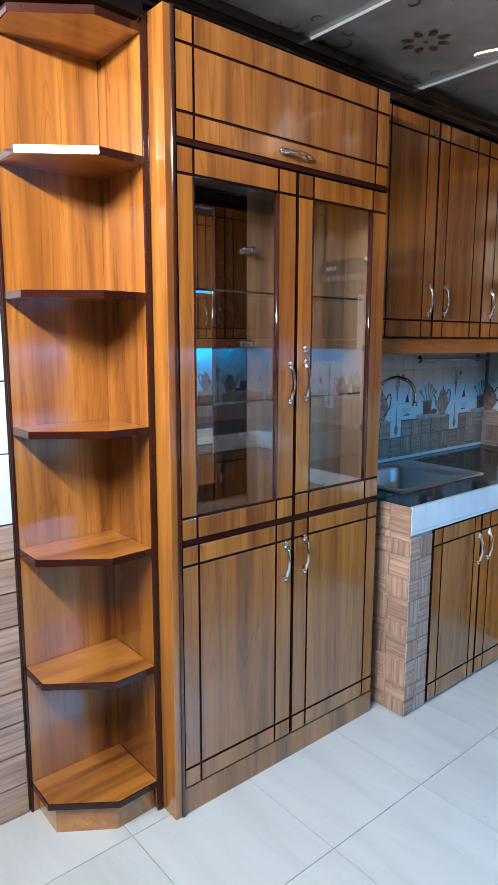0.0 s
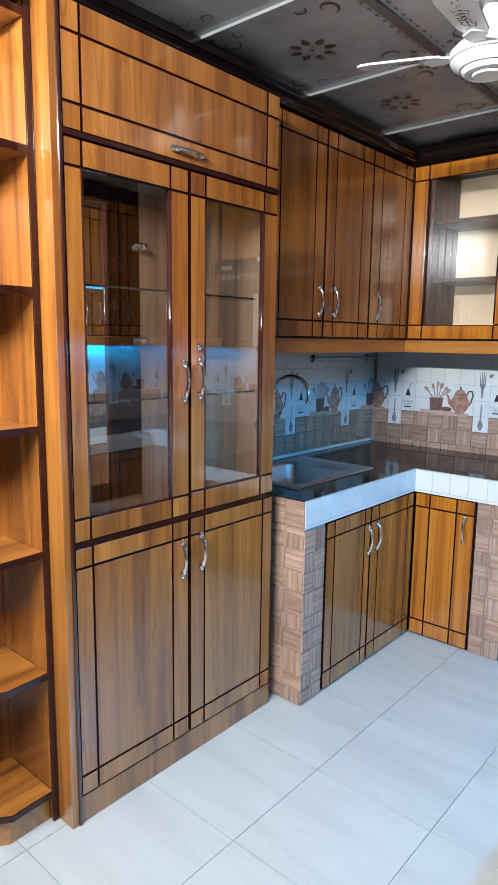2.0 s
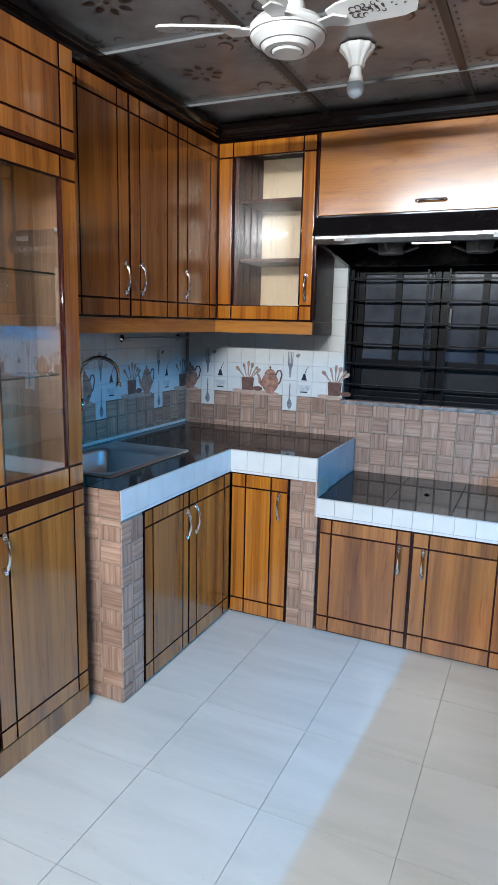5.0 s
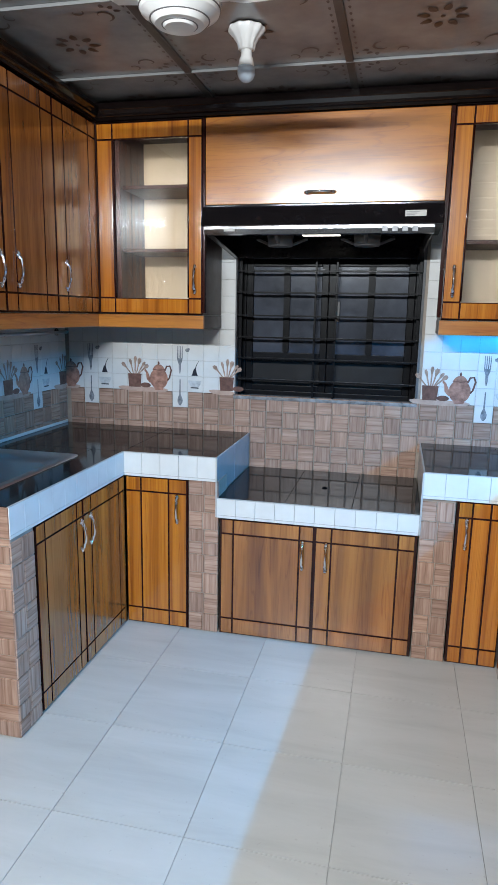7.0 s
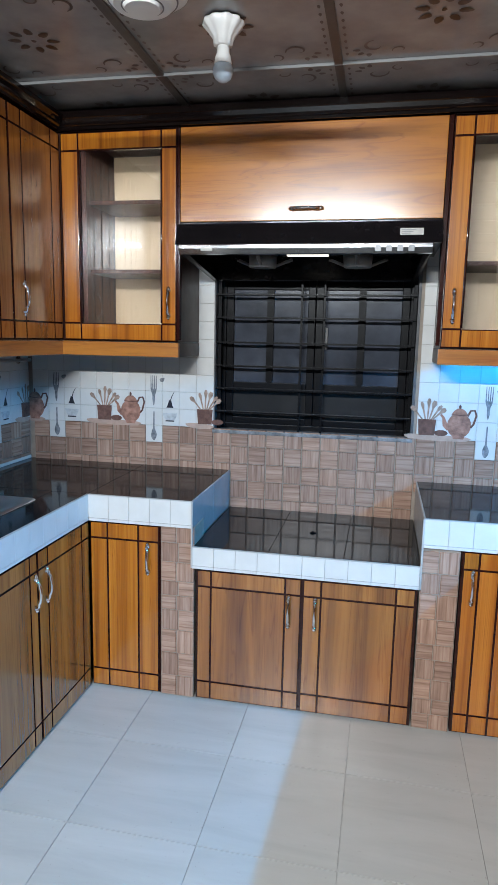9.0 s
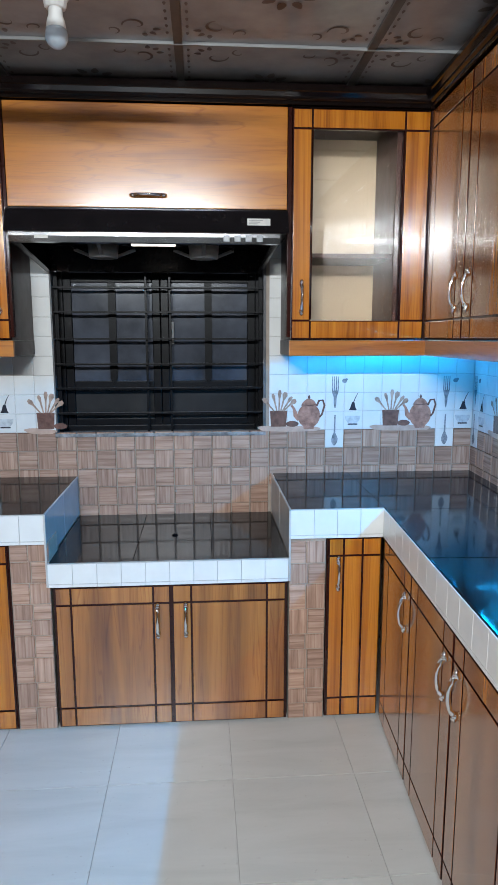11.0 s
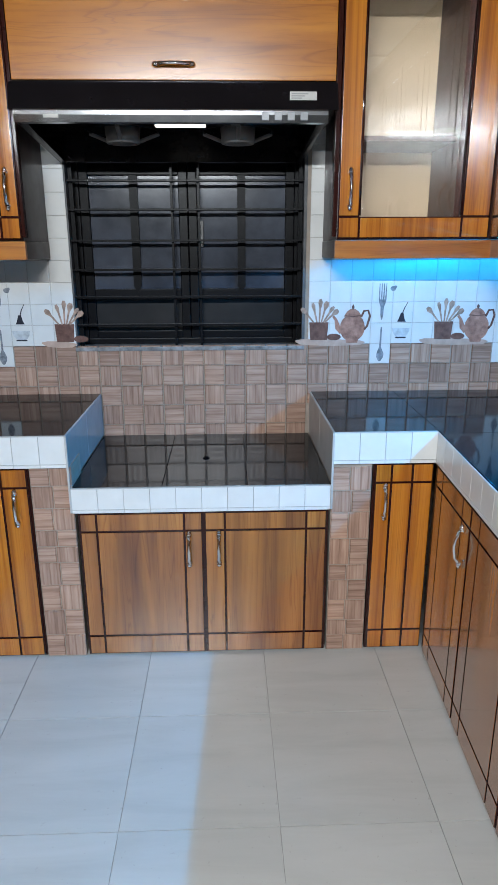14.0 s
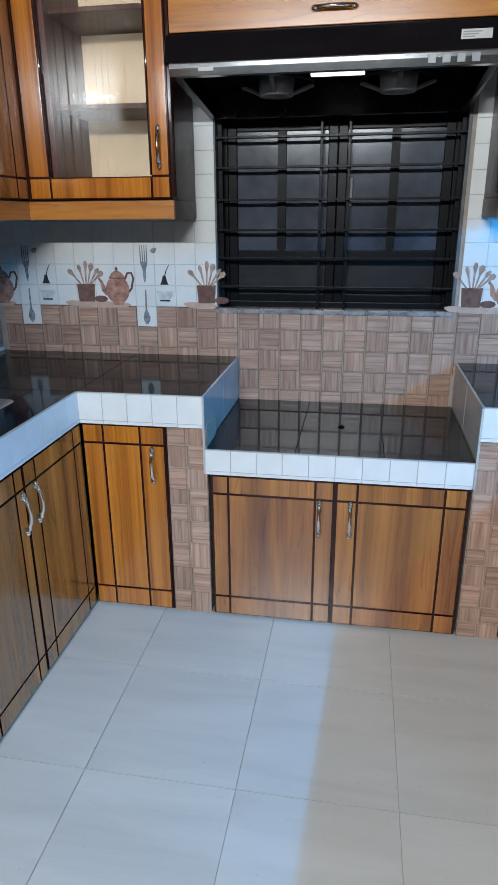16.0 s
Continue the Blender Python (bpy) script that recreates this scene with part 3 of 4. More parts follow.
def glazed(u0, u1, g0, g1, hu, side):
    cab = thing("glazed_wall_cabinet", pose(0, UP_Y, 0), "teak wall cabinet with one glass door and cream back board", "wall cabinet", "glazed wall cabinets")
    carcass(cab, u0 + 0.002, u1 - 0.002, 1.42, 2.262, UD, True)
    part("skirt", boxed(u0 - (0.014 if side < 0 else 0.004), u1 + (0.004 if side < 0 else 0.032), 0.010, 0.030, 1.358, 1.418, 0.002), WOOD_ACROSS, cab, "teak light skirt")
    e = u1 if side < 0 else u0
    part("skirt_return", boxed(min(e, e + side * 0.016), max(e, e + side * 0.016), 0.0305, UD, 1.358, 1.418, 0.002), CARCASS, cab)
    d = door(cab, u0 + 0.002, u1 - 0.002, 1.424, 2.260, (g0, g1), (1.494, 2.190), (hu, 1.580), glass=True, mat=WOOD_BRIGHT, name="glass_door")
    for z in ((1.705, 1.985) if side < 0 else (1.735,)):
        part("shelf", boxed(u0 + (0.105 if side < 0 else 0.019), u1 - (0.019 if side < 0 else 0.121), 0.05, UD - 0.014, z, z + 0.016, 0.001), CARCASS, cab, "dark shelf board")
    return cab


gl = glazed(UP_L + 0.002, -0.156, -0.583, -0.222, -0.190, -1)
part("partition", boxed(-0.582, -0.562, 0.028, UD - 0.014, 1.437, 2.245), CARCASS, gl, "dark inner partition")
gl = glazed(0.901, UP_R - 0.002, 0.975, 1.325, 0.940, 1)
part("partition", boxed(1.303, 1.322, 0.028, UD - 0.014, 1.437, 2.245), CARCASS, gl, "dark inner partition")

for cx in (UP_L - 0.022, UP_R - 0.0015):
    solid("corner_filler", boxed(cx, cx + 0.0235, UP_Y + 0.004, UP_Y + 0.03, 1.42, 2.262), CARCASS, "dark filler strip between two wall cabinets", "filler strip", kind="structure")

# flap cabinet above the hood
fl = thing("hood_flap_cabinet", pose(0, UP_Y, 0), "teak flap cabinet with plain varnished front above the cooker hood", "wall cabinet")
carcass(fl, -0.152, 0.897, 1.985, 2.262, UD)
part("side_strip", boxed(-0.1545, -0.143, -0.002, 0.026, 1.43, 2.262, 0.002), GROOVE, fl)
part("side_strip", boxed(0.884, 0.8995, -0.002, 0.026, 1.43, 2.262, 0.002), GROOVE, fl)
flap = part("flap_door", boxed(-0.141, 0.882, 0.0, 0.018, 1.902, 2.262, 0.002), WOOD_FLAP, fl)
pull(flap, 0.368, 1.945, True)
part("rail", boxed(-0.141, 0.882, 0.004, 0.030, 1.888, 1.900), CROWN, fl)

# wall cabinets along the right wall
UD_R = RIGHT - UP_R - 0.012
wr = thing("wall_cabinet", SKEW_UPPER @ pose(UP_R, 0, 0, 0, 0, -90), "teak wall cabinet with panelled doors above the blue-lit counter", "wall cabinet")
carcass(wr, -UP_Y - 0.02, 1.58, 1.42, 2.262, UD_R)
part("skirt", boxed(-UP_Y - 0.030, 1.58, 0.012, 0.030, 1.358, 1.418, 0.002), WOOD_ACROSS, wr, "teak light skirt")
for k, (a, b, h) in enumerate(((-0.278, 0.111, 1), (0.117, 0.545, -1), (0.551, 0.890, 1), (0.896, 1.235, -1), (1.241, 1.578, 1))):
    door(wr, a, b, 1.424, 2.260, (a + 0.072, b - 0.070), R2, ((b - 0.056) if h > 0 else (a + 0.050), 1.580))

# crown moulding along the tops of the cabinets
PROFILE = [(0.0, 0.0), (0.022, 0.0), (0.022, 0.018), (0.036, 0.026), (0.036, 0.040), (0.050, 0.062), (0.058, 0.066), (0.058, 0.093), (0.0, 0.093)]


def crown(name, x0, x1, m, z0, deep, out=0.7):
    k = 0.055 / 0.093
    bm = prism(bmesh.new(), [(-o * out + (0.0 if o else 0.035), z0 + k * z) for o, z in PROFILE], "x", x0, x1)
    return solid(name, bm, CROWN, "glossy black-brown crown moulding under the ceiling", "moulding", "crown mouldings", "structure", m)


crown("crown_left", T0 - 0.014, UP_Y - 0.002, pose(UP_L, 0, 0, 0, 0, 90), 2.265, 0.0)
crown("crown_back", UP_L - 0.04, UP_R + 0.04, pose(0, UP_Y, 0), 2.266, 0.0)
crown("crown_right", -UP_Y + 0.002, 1.60, SKEW_UPPER @ pose(UP_R, 0, 0, 0, 0, -90), 2.265, 0.0)
bm = boxed(NEAR_LEFT + 0.002, UP_L - 0.001, T0 - 0.014, T1, 2.227, HIGH - 0.001)
box(bm, LEFT + 0.002, UP_L - 0.04, T1 + 0.001, BACK - 0.002, 2.264, HIGH - 0.001)
box(bm, UP_L - 0.039, UP_R + 0.039, UP_Y + 0.04, BACK - 0.002, 2.264, HIGH - 0.001)
box(bm, UP_R + 0.04, RIGHT - 0.002, -1.6, BACK - 0.002, 2.264, HIGH - 0.001)
solid("trim_over_cabinets", bm, CROWN, "black boarding between the cabinets and the ceiling", "trim", kind="structure")
bm = prism(bmesh.new(), shelf_outline(0.012, 0.0), "z", 2.2005, 2.262)
solid("crown_shelf", bm, CROWN, "glossy black-brown crown moulding over the corner shelf", "moulding", "crown mouldings", "structure")

# base cabinets
LOWZ = (0.006, 0.708)
LOWR = (0.080, 0.642)


def base(name, m, u0, u1, z0, z1, label):
    cab = thing(name, m, label, "base cabinet")
    part("frame", boxed(u0, u1, 0.012, 0.05, z0, z1), GROOVE, cab, "dark frame")
    part("body", boxed(u0 + 0.01, u1 - 0.01, 0.051, 0.40, z0, min(z1, 0.62)), CARCASS, cab)
    return cab


bs = base("base_cabinet", pose(RUN_L, 0, 0, 0, 0, 90), -0.742, -0.002, 0.0, 0.712, "teak base cabinet with two panelled doors under the sink")
door(bs, -0.736, -0.402, *LOWZ, (-0.678, -0.449), LOWR, (-0.424, 0.570))
door(bs, -0.396, -0.004, *LOWZ, (-0.330, -0.066), LOWR, (-0.350, 0.575))
bc = base("corner_base_cabinet", pose(0, 0, 0), RUN_L + 0.002, -0.132, 0.0, 0.712, "bright striped teak corner base cabinet with one door")
door(bc, RUN_L + 0.004, -0.137, *LOWZ, (-0.352, -0.222), LOWR, (-0.180, 0.572), mat=WOOD_BRIGHT)
st = base("stove_base_cabinet", pose(0, 0, 0), 0.016, 0.860, 0.0, 0.550, "low teak base cabinet with two doors under the stove counter")
door(st, 0.022, 0.432, 0.006, 0.546, (0.078, 0.371), (0.080, 0.480), (0.386, 0.414))
door(st, 0.440, 0.853, 0.006, 0.546, (0.508, 0.784), (0.080, 0.480), (0.487, 0.414))
br = base("corner_base_cabinet", pose(0, 0, 0), 1.006, RUN_R - 0.002, 0.0, 0.712, "narrow teak corner base cabinet with one door")
door(br, 1.011, RUN_R - 0.004, *LOWZ, (1.066, 1.136), LOWR, (1.046, 0.575), mat=WOOD_BRIGHT)
for a, b, doors in ((0.002, 1.161, ((0.028, 0.381, 1), (0.387, 0.770, 1), (0.776, 1.158, -1))), (1.163, 1.57, ((1.166, 1.566, 1),))):
    cab = base("base_cabinet", SKEW_RUN @ pose(RUN_R, 0, 0, 0, 0, -90), a, b, 0.0, 0.712, "teak base cabinet with panelled doors under the blue-lit counter")
    if a < 1:
        part("filler", boxed(0.004, 0.025, 0.004, 0.0115, *LOWZ), WOOD, cab)
    for d0, d1, h in doors:
        door(cab, d0, d1, *LOWZ, (d0 + 0.070, d1 - 0.073), LOWR, ((d1 - 0.040) if h > 0 else (d0 + 0.044), 0.570))

# ---------------------------------------------------------------- counters


def square_mesh(name, w, h, thick, mat, lip=0.0025, low=0.0):
    """A tile with its arris taken off; it lies in x and y and faces +z."""
    me = bpy.data.meshes.new(name)
    a, b = w / 2, h / 2
    vs = [(-a, -b, low), (a, -b, low), (a, b, low), (-a, b, low), (-a + lip, -b + lip, thick), (a - lip, -b + lip, thick), (a - lip, b - lip, thick), (-a + lip, b - lip, thick)]
    me.from_pydata(vs, [], [(4, 5, 6, 7), (0, 1, 5, 4), (1, 2, 6, 5), (2, 3, 7, 6), (3, 0, 4, 7)])
    me.materials.append(mat)
    return me


def facing(u_axis, u, v, off):
    """The pose of a tile on an upright face: 'y-' faces -y, 'x+' faces +x, 'x-' faces -x, 'z' faces up."""
    if u_axis == "y-":
        return Matrix(((1, 0, 0, u), (0, 0, -1, off), (0, 1, 0, v), (0, 0, 0, 1)))
    if u_axis == "x+":
        return Matrix(((0, 0, 1, off), (1, 0, 0, u), (0, 1, 0, v), (0, 0, 0, 1)))
    return Matrix(((0, 0, -1, off), (-1, 0, 0, u), (0, 1, 0, v), (0, 0, 0, 1)))


def fascia(parent, face, a, b, z0, z1, off, n, m=Matrix.Identity(4)):
    """A row of white tiles along a counter's front."""
    w = (b - a) / n
    me = square_mesh("fascia_tile", w - 0.0005, z1 - z0 - 0.0128, 0.006, TILE_WHITE, 0.0009, 0.004)
    low = square_mesh("fascia_tile", w - 0.0005, 0.012, 0.0056, TILE_WHITE, 0.0009, 0.004)
    for k in range(n):
        piece("fascia_tile", me, parent, m @ facing(face, a + (k + 0.5) * w, (z0 + z1) / 2 + 0.0065, off))
        piece("fascia_tile", low, parent, m @ facing(face, a + (k + 0.5) * w, z0 + 0.0062, off))


def slab(parent, x0, x1, y0, y1, z):
    return part("granite_slab", boxed(x0, x1, y0, y1, z - 0.020, z, 0.0015), GRANITE, parent)


SB = 0.712  # underside of the fascia
sc = thing("sink_counter", pose(0, 0, 0), "black granite worktop with white tiled edge round the sink corner", "counter")
PIL_Y = -0.885
SINK = (-0.985, -0.585, -0.735, -0.150)
for x0, x1, y0, y1 in ((RUN_L - 0.052, RUN_L - 0.004, PIL_Y + 0.004, -0.0045), (RUN_L - 0.052, -0.004, -0.004, 0.044)):
    part("edge_beam", boxed(x0, x1, y0, y1, SB, TOP - 0.0205), GROUT, sc)
part("end_wall", boxed(-0.052, -0.004, 0.0445, BACK - 0.001, LOW_TOP - 0.05, TOP - 0.0205), GROUT, sc)
slab(sc, SINK[1], RUN_L - 0.0045, PIL_Y + 0.0055, -0.002, TOP)
slab(sc, LEFT + 0.001, SINK[1] - 0.001, PIL_Y + 0.0055, SINK[2], TOP)
slab(sc, LEFT + 0.001, SINK[0], SINK[2] + 0.001, SINK[3] - 0.001, TOP)
slab(sc, LEFT + 0.001, SINK[1] - 0.001, SINK[3], -0.002, TOP)
slab(sc, LEFT + 0.001, RUN_L - 0.0045, -0.001, BACK - 0.001, TOP)
slab(sc, RUN_L - 0.0035, -0.0045, -0.0035, BACK - 0.001, TOP)
fascia(sc, "x+", PIL_Y, -0.006, SB, TOP - 0.001, RUN_L - 0.004, 10)
fascia(sc, "y-", RUN_L + 0.002, 0.0, SB, TOP - 0.001, -0.004, 5)
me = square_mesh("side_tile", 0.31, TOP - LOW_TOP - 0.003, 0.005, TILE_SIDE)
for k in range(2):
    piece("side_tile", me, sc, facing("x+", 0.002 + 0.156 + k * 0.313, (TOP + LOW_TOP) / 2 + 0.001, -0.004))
part("corner_trim", boxed(-0.002, 0.005, -0.012, -0.0035, LOW_TOP - 0.085, TOP - 0.001, 0.001), TILE_EDGE, sc)
part("wall_cove", boxed(LEFT + 0.001, LEFT + 0.012, PIL_Y, BACK - 0.012, TOP + 0.0005, TOP + 0.016, 0.003), TILE_WHITE, sc)

sv = thing("stove_counter", pose(0, 0, 0), "low black granite stove counter with white tiled edge", "counter")
part("edge_beam", boxed(0.0, 0.866, -0.004, 0.046, 0.551, LOW_TOP - 0.0205), GROUT, sv)
for x0, x1 in ((0.002, 0.300), (0.3015, 0.585), (0.5865, 0.864)):
    slab(sv, x0, x1, -0.0035, BACK - 0.001, LOW_TOP)
fascia(sv, "y-", 0.004, 0.862, 0.552, LOW_TOP - 0.001, -0.004, 10)
part("edge_trim", boxed(0.004, 0.862, -0.012, -0.003, LOW_TOP - 0.001, LOW_TOP + 0.0015, 0.0006), TILE_EDGE, sv, "grey metal edge trim")
solid("stove_hose_plug", lathe(bmesh.new(), [(0.012, LOW_TOP + 0.0005), (0.013, LOW_TOP + 0.003), (0.004, LOW_TOP + 0.008)], (0.44, 0.30), 16), BLACK, "small black hose plug in the granite counter", "plug")
part("drill_hole", boxed(0.425, 0.437, BACK - 0.013, BACK - 0.007, 0.742, 0.752, 0.002), GROUT, wall_back)

rc = thing("right_counter", pose(0, 0, 0), "black granite worktop with white tiled edge reflecting blue light", "counter")
part("edge_beam", boxed(0.871, RUN_R + 0.05, -0.004, 0.044, SB, TOP - 0.0205), GROUT, rc)
part("edge_beam", boxed(RUN_R + 0.004, RUN_R + 0.05, -1.60, -0.0065, SB, TOP - 0.0205), GROUT, rc).matrix_local = SKEW_RUN
part("end_wall", boxed(0.871, 0.918, 0.0445, BACK - 0.001, LOW_TOP - 0.05, TOP - 0.0205), GROUT, rc)
slab(rc, 0.8715, RUN_R + 0.0035, -0.0035, BACK - 0.001, TOP)
slab(rc, RUN_R + 0.0045, RIGHT - 0.001, -0.028, BACK - 0.001, TOP)
for k in range(3):
    slab(rc, RUN_R + 0.0045, RIGHT - 0.001, -0.535 * (k + 1) + 0.001, -0.003 - 0.535 * k, TOP - 0.0004).matrix_local = SKEW_RUN
fascia(rc, "y-", 0.868, RUN_R - 0.002, SB, TOP - 0.001, -0.004, 4)
fascia(rc, "x-", -1.60, -0.006, SB, TOP - 0.001, RUN_R + 0.004, 18, SKEW_RUN)
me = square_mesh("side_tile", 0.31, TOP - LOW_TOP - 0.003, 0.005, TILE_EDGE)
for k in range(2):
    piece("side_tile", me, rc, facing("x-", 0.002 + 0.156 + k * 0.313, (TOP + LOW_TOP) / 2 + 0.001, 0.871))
part("corner_trim", boxed(0.862, 0.869, -0.012, -0.0035, LOW_TOP - 0.085, TOP - 0.001, 0.001), TILE_EDGE, rc)


def pillar(x0, x1, y0, y1, z1, faces, label):
    """A masonry leg clad in two columns of small wood-look tiles a side."""
    p = thing("tiled_pillar", pose(0, 0, 0), label, "pillar", "tiled counter pillars")
    part("core", boxed(x0, x1, y0, y1, 0, z1), GROUT, p)
    rng = random.Random(int(1000 * abs(x0 + 3 * y0)))
    for face, a, b, off in faces:
        z = 0.002
        k = 0
        while z < z1 - 0.02:
            h = min((0.085, 0.060, 0.098, 0.079)[(k + rng.randint(0, 1)) % 4], z1 - z)
            cut = a + (b - a) * (0.52 if k % 2 else 0.46)
            for i, (s, e) in enumerate(((a, cut), (cut, b))):
                turned = (i + k) % 2
                w, v = e - s - 0.0025, h - 0.0025
                me = square_mesh("pillar_tile", v if turned else w, w if turned else v, 0.005, TILE_WOOD)
                piece("pillar_tile", me, p, facing(face, (s + e) / 2, z + h / 2, off) @ pose(0, 0, 0, 0, 0, 90 if turned else 0))
            z += h
            k += 1
    return p


pillar(RUN_L - 0.195, RUN_L - 0.005, PIL_Y + 0.005, -0.745, SB, (("x+", PIL_Y + 0.001, -0.745, RUN_L - 0.005), ("y-", RUN_L - 0.190, RUN_L - 0.001, PIL_Y + 0.005)), "pillar clad in small wood-look tiles beside the crockery cabinet")
part("end_fill", boxed(RUN_L - 0.195, RUN_L - 0.006, PIL_Y + 0.0055, PIL_Y + 0.05, SB, TOP - 0.0205), GROUT, sc)
part("edge_trim", boxed(RUN_L - 0.0045, RUN_L + 0.0025, PIL_Y, -0.006, TOP - 0.0008, TOP + 0.0016, 0.0006), TILE_EDGE, sc, "grey metal edge trim")
part("edge_trim", boxed(RUN_L + 0.003, 0.0, -0.0105, -0.0035, TOP - 0.0008, TOP + 0.0016, 0.0006), TILE_EDGE, sc, "grey metal edge trim")
part("edge_trim", boxed(0.870, RUN_R - 0.003, -0.0105, -0.0035, TOP - 0.0008, TOP + 0.0016, 0.0006), TILE_EDGE, rc, "grey metal edge trim")
bm_w = 0.0925
for i in range(2):
    piece("fascia_tile", square_mesh("fascia_tile", bm_w, 0.104, 0.005, TILE_WOOD), sc, facing("y-", RUN_L - 0.190 + 0.047 + i * 0.0945, SB + 0.0535, PIL_Y + 0.005))
pillar(-0.128, 0.006, 0.005, 0.15, SB, (("y-", -0.128, 0.010, 0.005),), "pillar clad in small wood-look tiles left of the stove counter")
pillar(0.866, 1.000, 0.005, 0.15, SB, (("y-", 0.866, 1.000, 0.005),), "pillar clad in small wood-look tiles right of the stove counter")
pillar(RUN_R + 0.005, RUN_R + 0.17, -1.60, -1.575, SB, (("x-", -1.60, -1.572, RUN_R + 0.005),), "end pillar clad in wood-look tiles").matrix_world = SKEW_RUN

# ---------------------------------------------------------------- sink, tap, towel rod
sk = thing("kitchen_sink", pose(0, 0, 0), "stainless steel sink bowl with broad rim set in granite", "sink")
bm = bmesh.new()
x0, x1, y0, y1 = SINK


def ring(x0, x1, y0, y1, r, z, n=4):
    pts = []
    for cx, cy, a0 in ((x1 - r, y1 - r, 0), (x0 + r, y1 - r, 90), (x0 + r, y0 + r, 180), (x1 - r, y0 + r, 270)):
        for k in range(n + 1):
            a = radians(a0 + 90 * k / n)
            pts.append((cx + r * math.cos(a), cy + r * math.sin(a), z))
    return pts


loops = [ring(x0 - 0.012, x1 + 0.012, y0 - 0.012, y1 + 0.012, 0.02, TOP + 0.001), ring(x0 - 0.008, x1 + 0.008, y0 - 0.008, y1 + 0.008, 0.02, TOP + 0.006),
         ring(x0 + 0.028, x1 - 0.028, y0 + 0.028, y1 - 0.14, 0.05, TOP + 0.005), ring(x0 + 0.036, x1 - 0.036, y0 + 0.036, y1 - 0.148, 0.05, TOP - 0.010),
         ring(x0 + 0.042, x1 - 0.042, y0 + 0.042, y1 - 0.155, 0.05, TOP - 0.150), ring(x0 + 0.075, x1 - 0.075, y0 + 0.075, y1 - 0.19, 0.04, TOP - 0.172)]
rows = [[bm.verts.new(p) for p in lp] for lp in loops]
for a, b in zip(rows, rows[1:]):
    for k in range(len(a)):
        bm.faces.new((a[k], a[(k + 1) % len(a)], b[(k + 1) % len(a)], b[k]))
bm.faces.new(rows[-1][::-1])
bmesh.ops.recalc_face_normals(bm, faces=bm.faces[:])
part("bowl", bm, STEEL, sk, "brushed steel bowl", True)
part("drain", lathe(bmesh.new(), [(0.038, TOP - 0.1715), (0.040, TOP - 0.168), (0.012, TOP - 0.1705)], ((x0 + x1) / 2, (y0 + y1) / 2 - 0.05), 20), CHROME, sk)

tp = thing("kitchen_tap", pose(0, 0, 0), "dark chrome gooseneck wall tap over the sink", "tap")
TY, TX = -0.40, LEFT + 0.012
neck = [(TX + 0.055, TY, 1.03)]
neck += [(TX + 0.055, TY, 1.03 + 0.02 * k) for k in range(1, 8)]
neck += [(TX + 0.055 + 0.075 * (1 - math.cos(a)), TY + 0.035 * (1 - math.cos(a)), 1.17 + 0.075 * math.sin(a)) for a in [k * math.pi / 10 for k in range(1, 11)]]
neck += [(TX + 0.205, TY + 0.07, 1.17 - 0.012 * k) for k in range(1, 4)]
part("spout", tube(bmesh.new(), neck, 0.009, 12), CHROME, tp, "curved chrome spout", True)
part("tip", tube(bmesh.new(), [(TX + 0.205, TY + 0.07, 1.138), (TX + 0.205, TY + 0.07, 1.118)], 0.0125, 12), CHROME, tp, "", True)
bm = tube(bmesh.new(), [(TX - 0.004, TY, 1.04), (TX + 0.055, TY, 1.04)], 0.014, 12)
tube(bm, [(TX - 0.002, TY, 1.04), (TX + 0.008, TY, 1.04)], 0.026, 16)
tube(bm, [(TX + 0.055, TY, 1.005), (TX + 0.055, TY, 1.06)], 0.016, 12)
part("valve", bm, CHROME, tp, "", True)
part("lever", tube(bmesh.new(), [(TX + 0.055, TY, 1.045), (TX + 0.085, TY - 0.015, 1.06), (TX + 0.115, TY - 0.02, 1.075)], [0.008, 0.006, 0.005], 8), CHROME, tp, "", True)

rd = thing("towel_rod", pose(0, 0, 0), "steel towel rod on the tiled wall under the wall cabinet", "towel rod")
RX = LEFT + 0.055
part("rod", tube(bmesh.new(), [(RX, -0.035, 1.318), (RX, 0.56, 1.318)], 0.008, 12), STEEL, rd, "", True)
for y in (-0.01, 0.53):
    bm = tube(bmesh.new(), [(LEFT + 0.006, y, 1.318), (RX + 0.004, y, 1.318)], 0.009, 10)
    tube(bm, [(LEFT + 0.005, y, 1.318), (LEFT + 0.012, y, 1.318)], 0.020, 14)
    part("bracket", bm, CHROME, rd, "", True)

# ---------------------------------------------------------------- cooker hood
hd = thing("cooker_hood", pose(0, 0, 0), "black cooker hood with chrome front bar and two fans", "cooker hood")
HX0, HX1, HY = -0.118, 0.846, 0.185
bm = prism(bmesh.new(), [(HY + 0.012, 1.803), (HY + 0.050, 1.886), (BACK - 0.015, 1.886), (BACK - 0.015, 1.803)], "x", -0.138, 0.880)
part("housing", bm, BLACK, hd, "black enamel housing")
bm = bmesh.new()
hi = [bm.verts.new(p) for p in ((HX0 + 0.004, HY + 0.014, 1.802), (HX1 - 0.004, HY + 0.014, 1.802), (HX1 - 0.004, BACK - 0.015, 1.802), (HX0 + 0.004, BACK - 0.015, 1.802))]
mid = [bm.verts.new(p) for p in ((HX0 + 0.004, HY + 0.014, 1.768), (HX1 - 0.004, HY + 0.014, 1.768), (HX1 - 0.030, BACK - 0.015, 1.700), (HX0 + 0.030, BACK - 0.015, 1.700))]
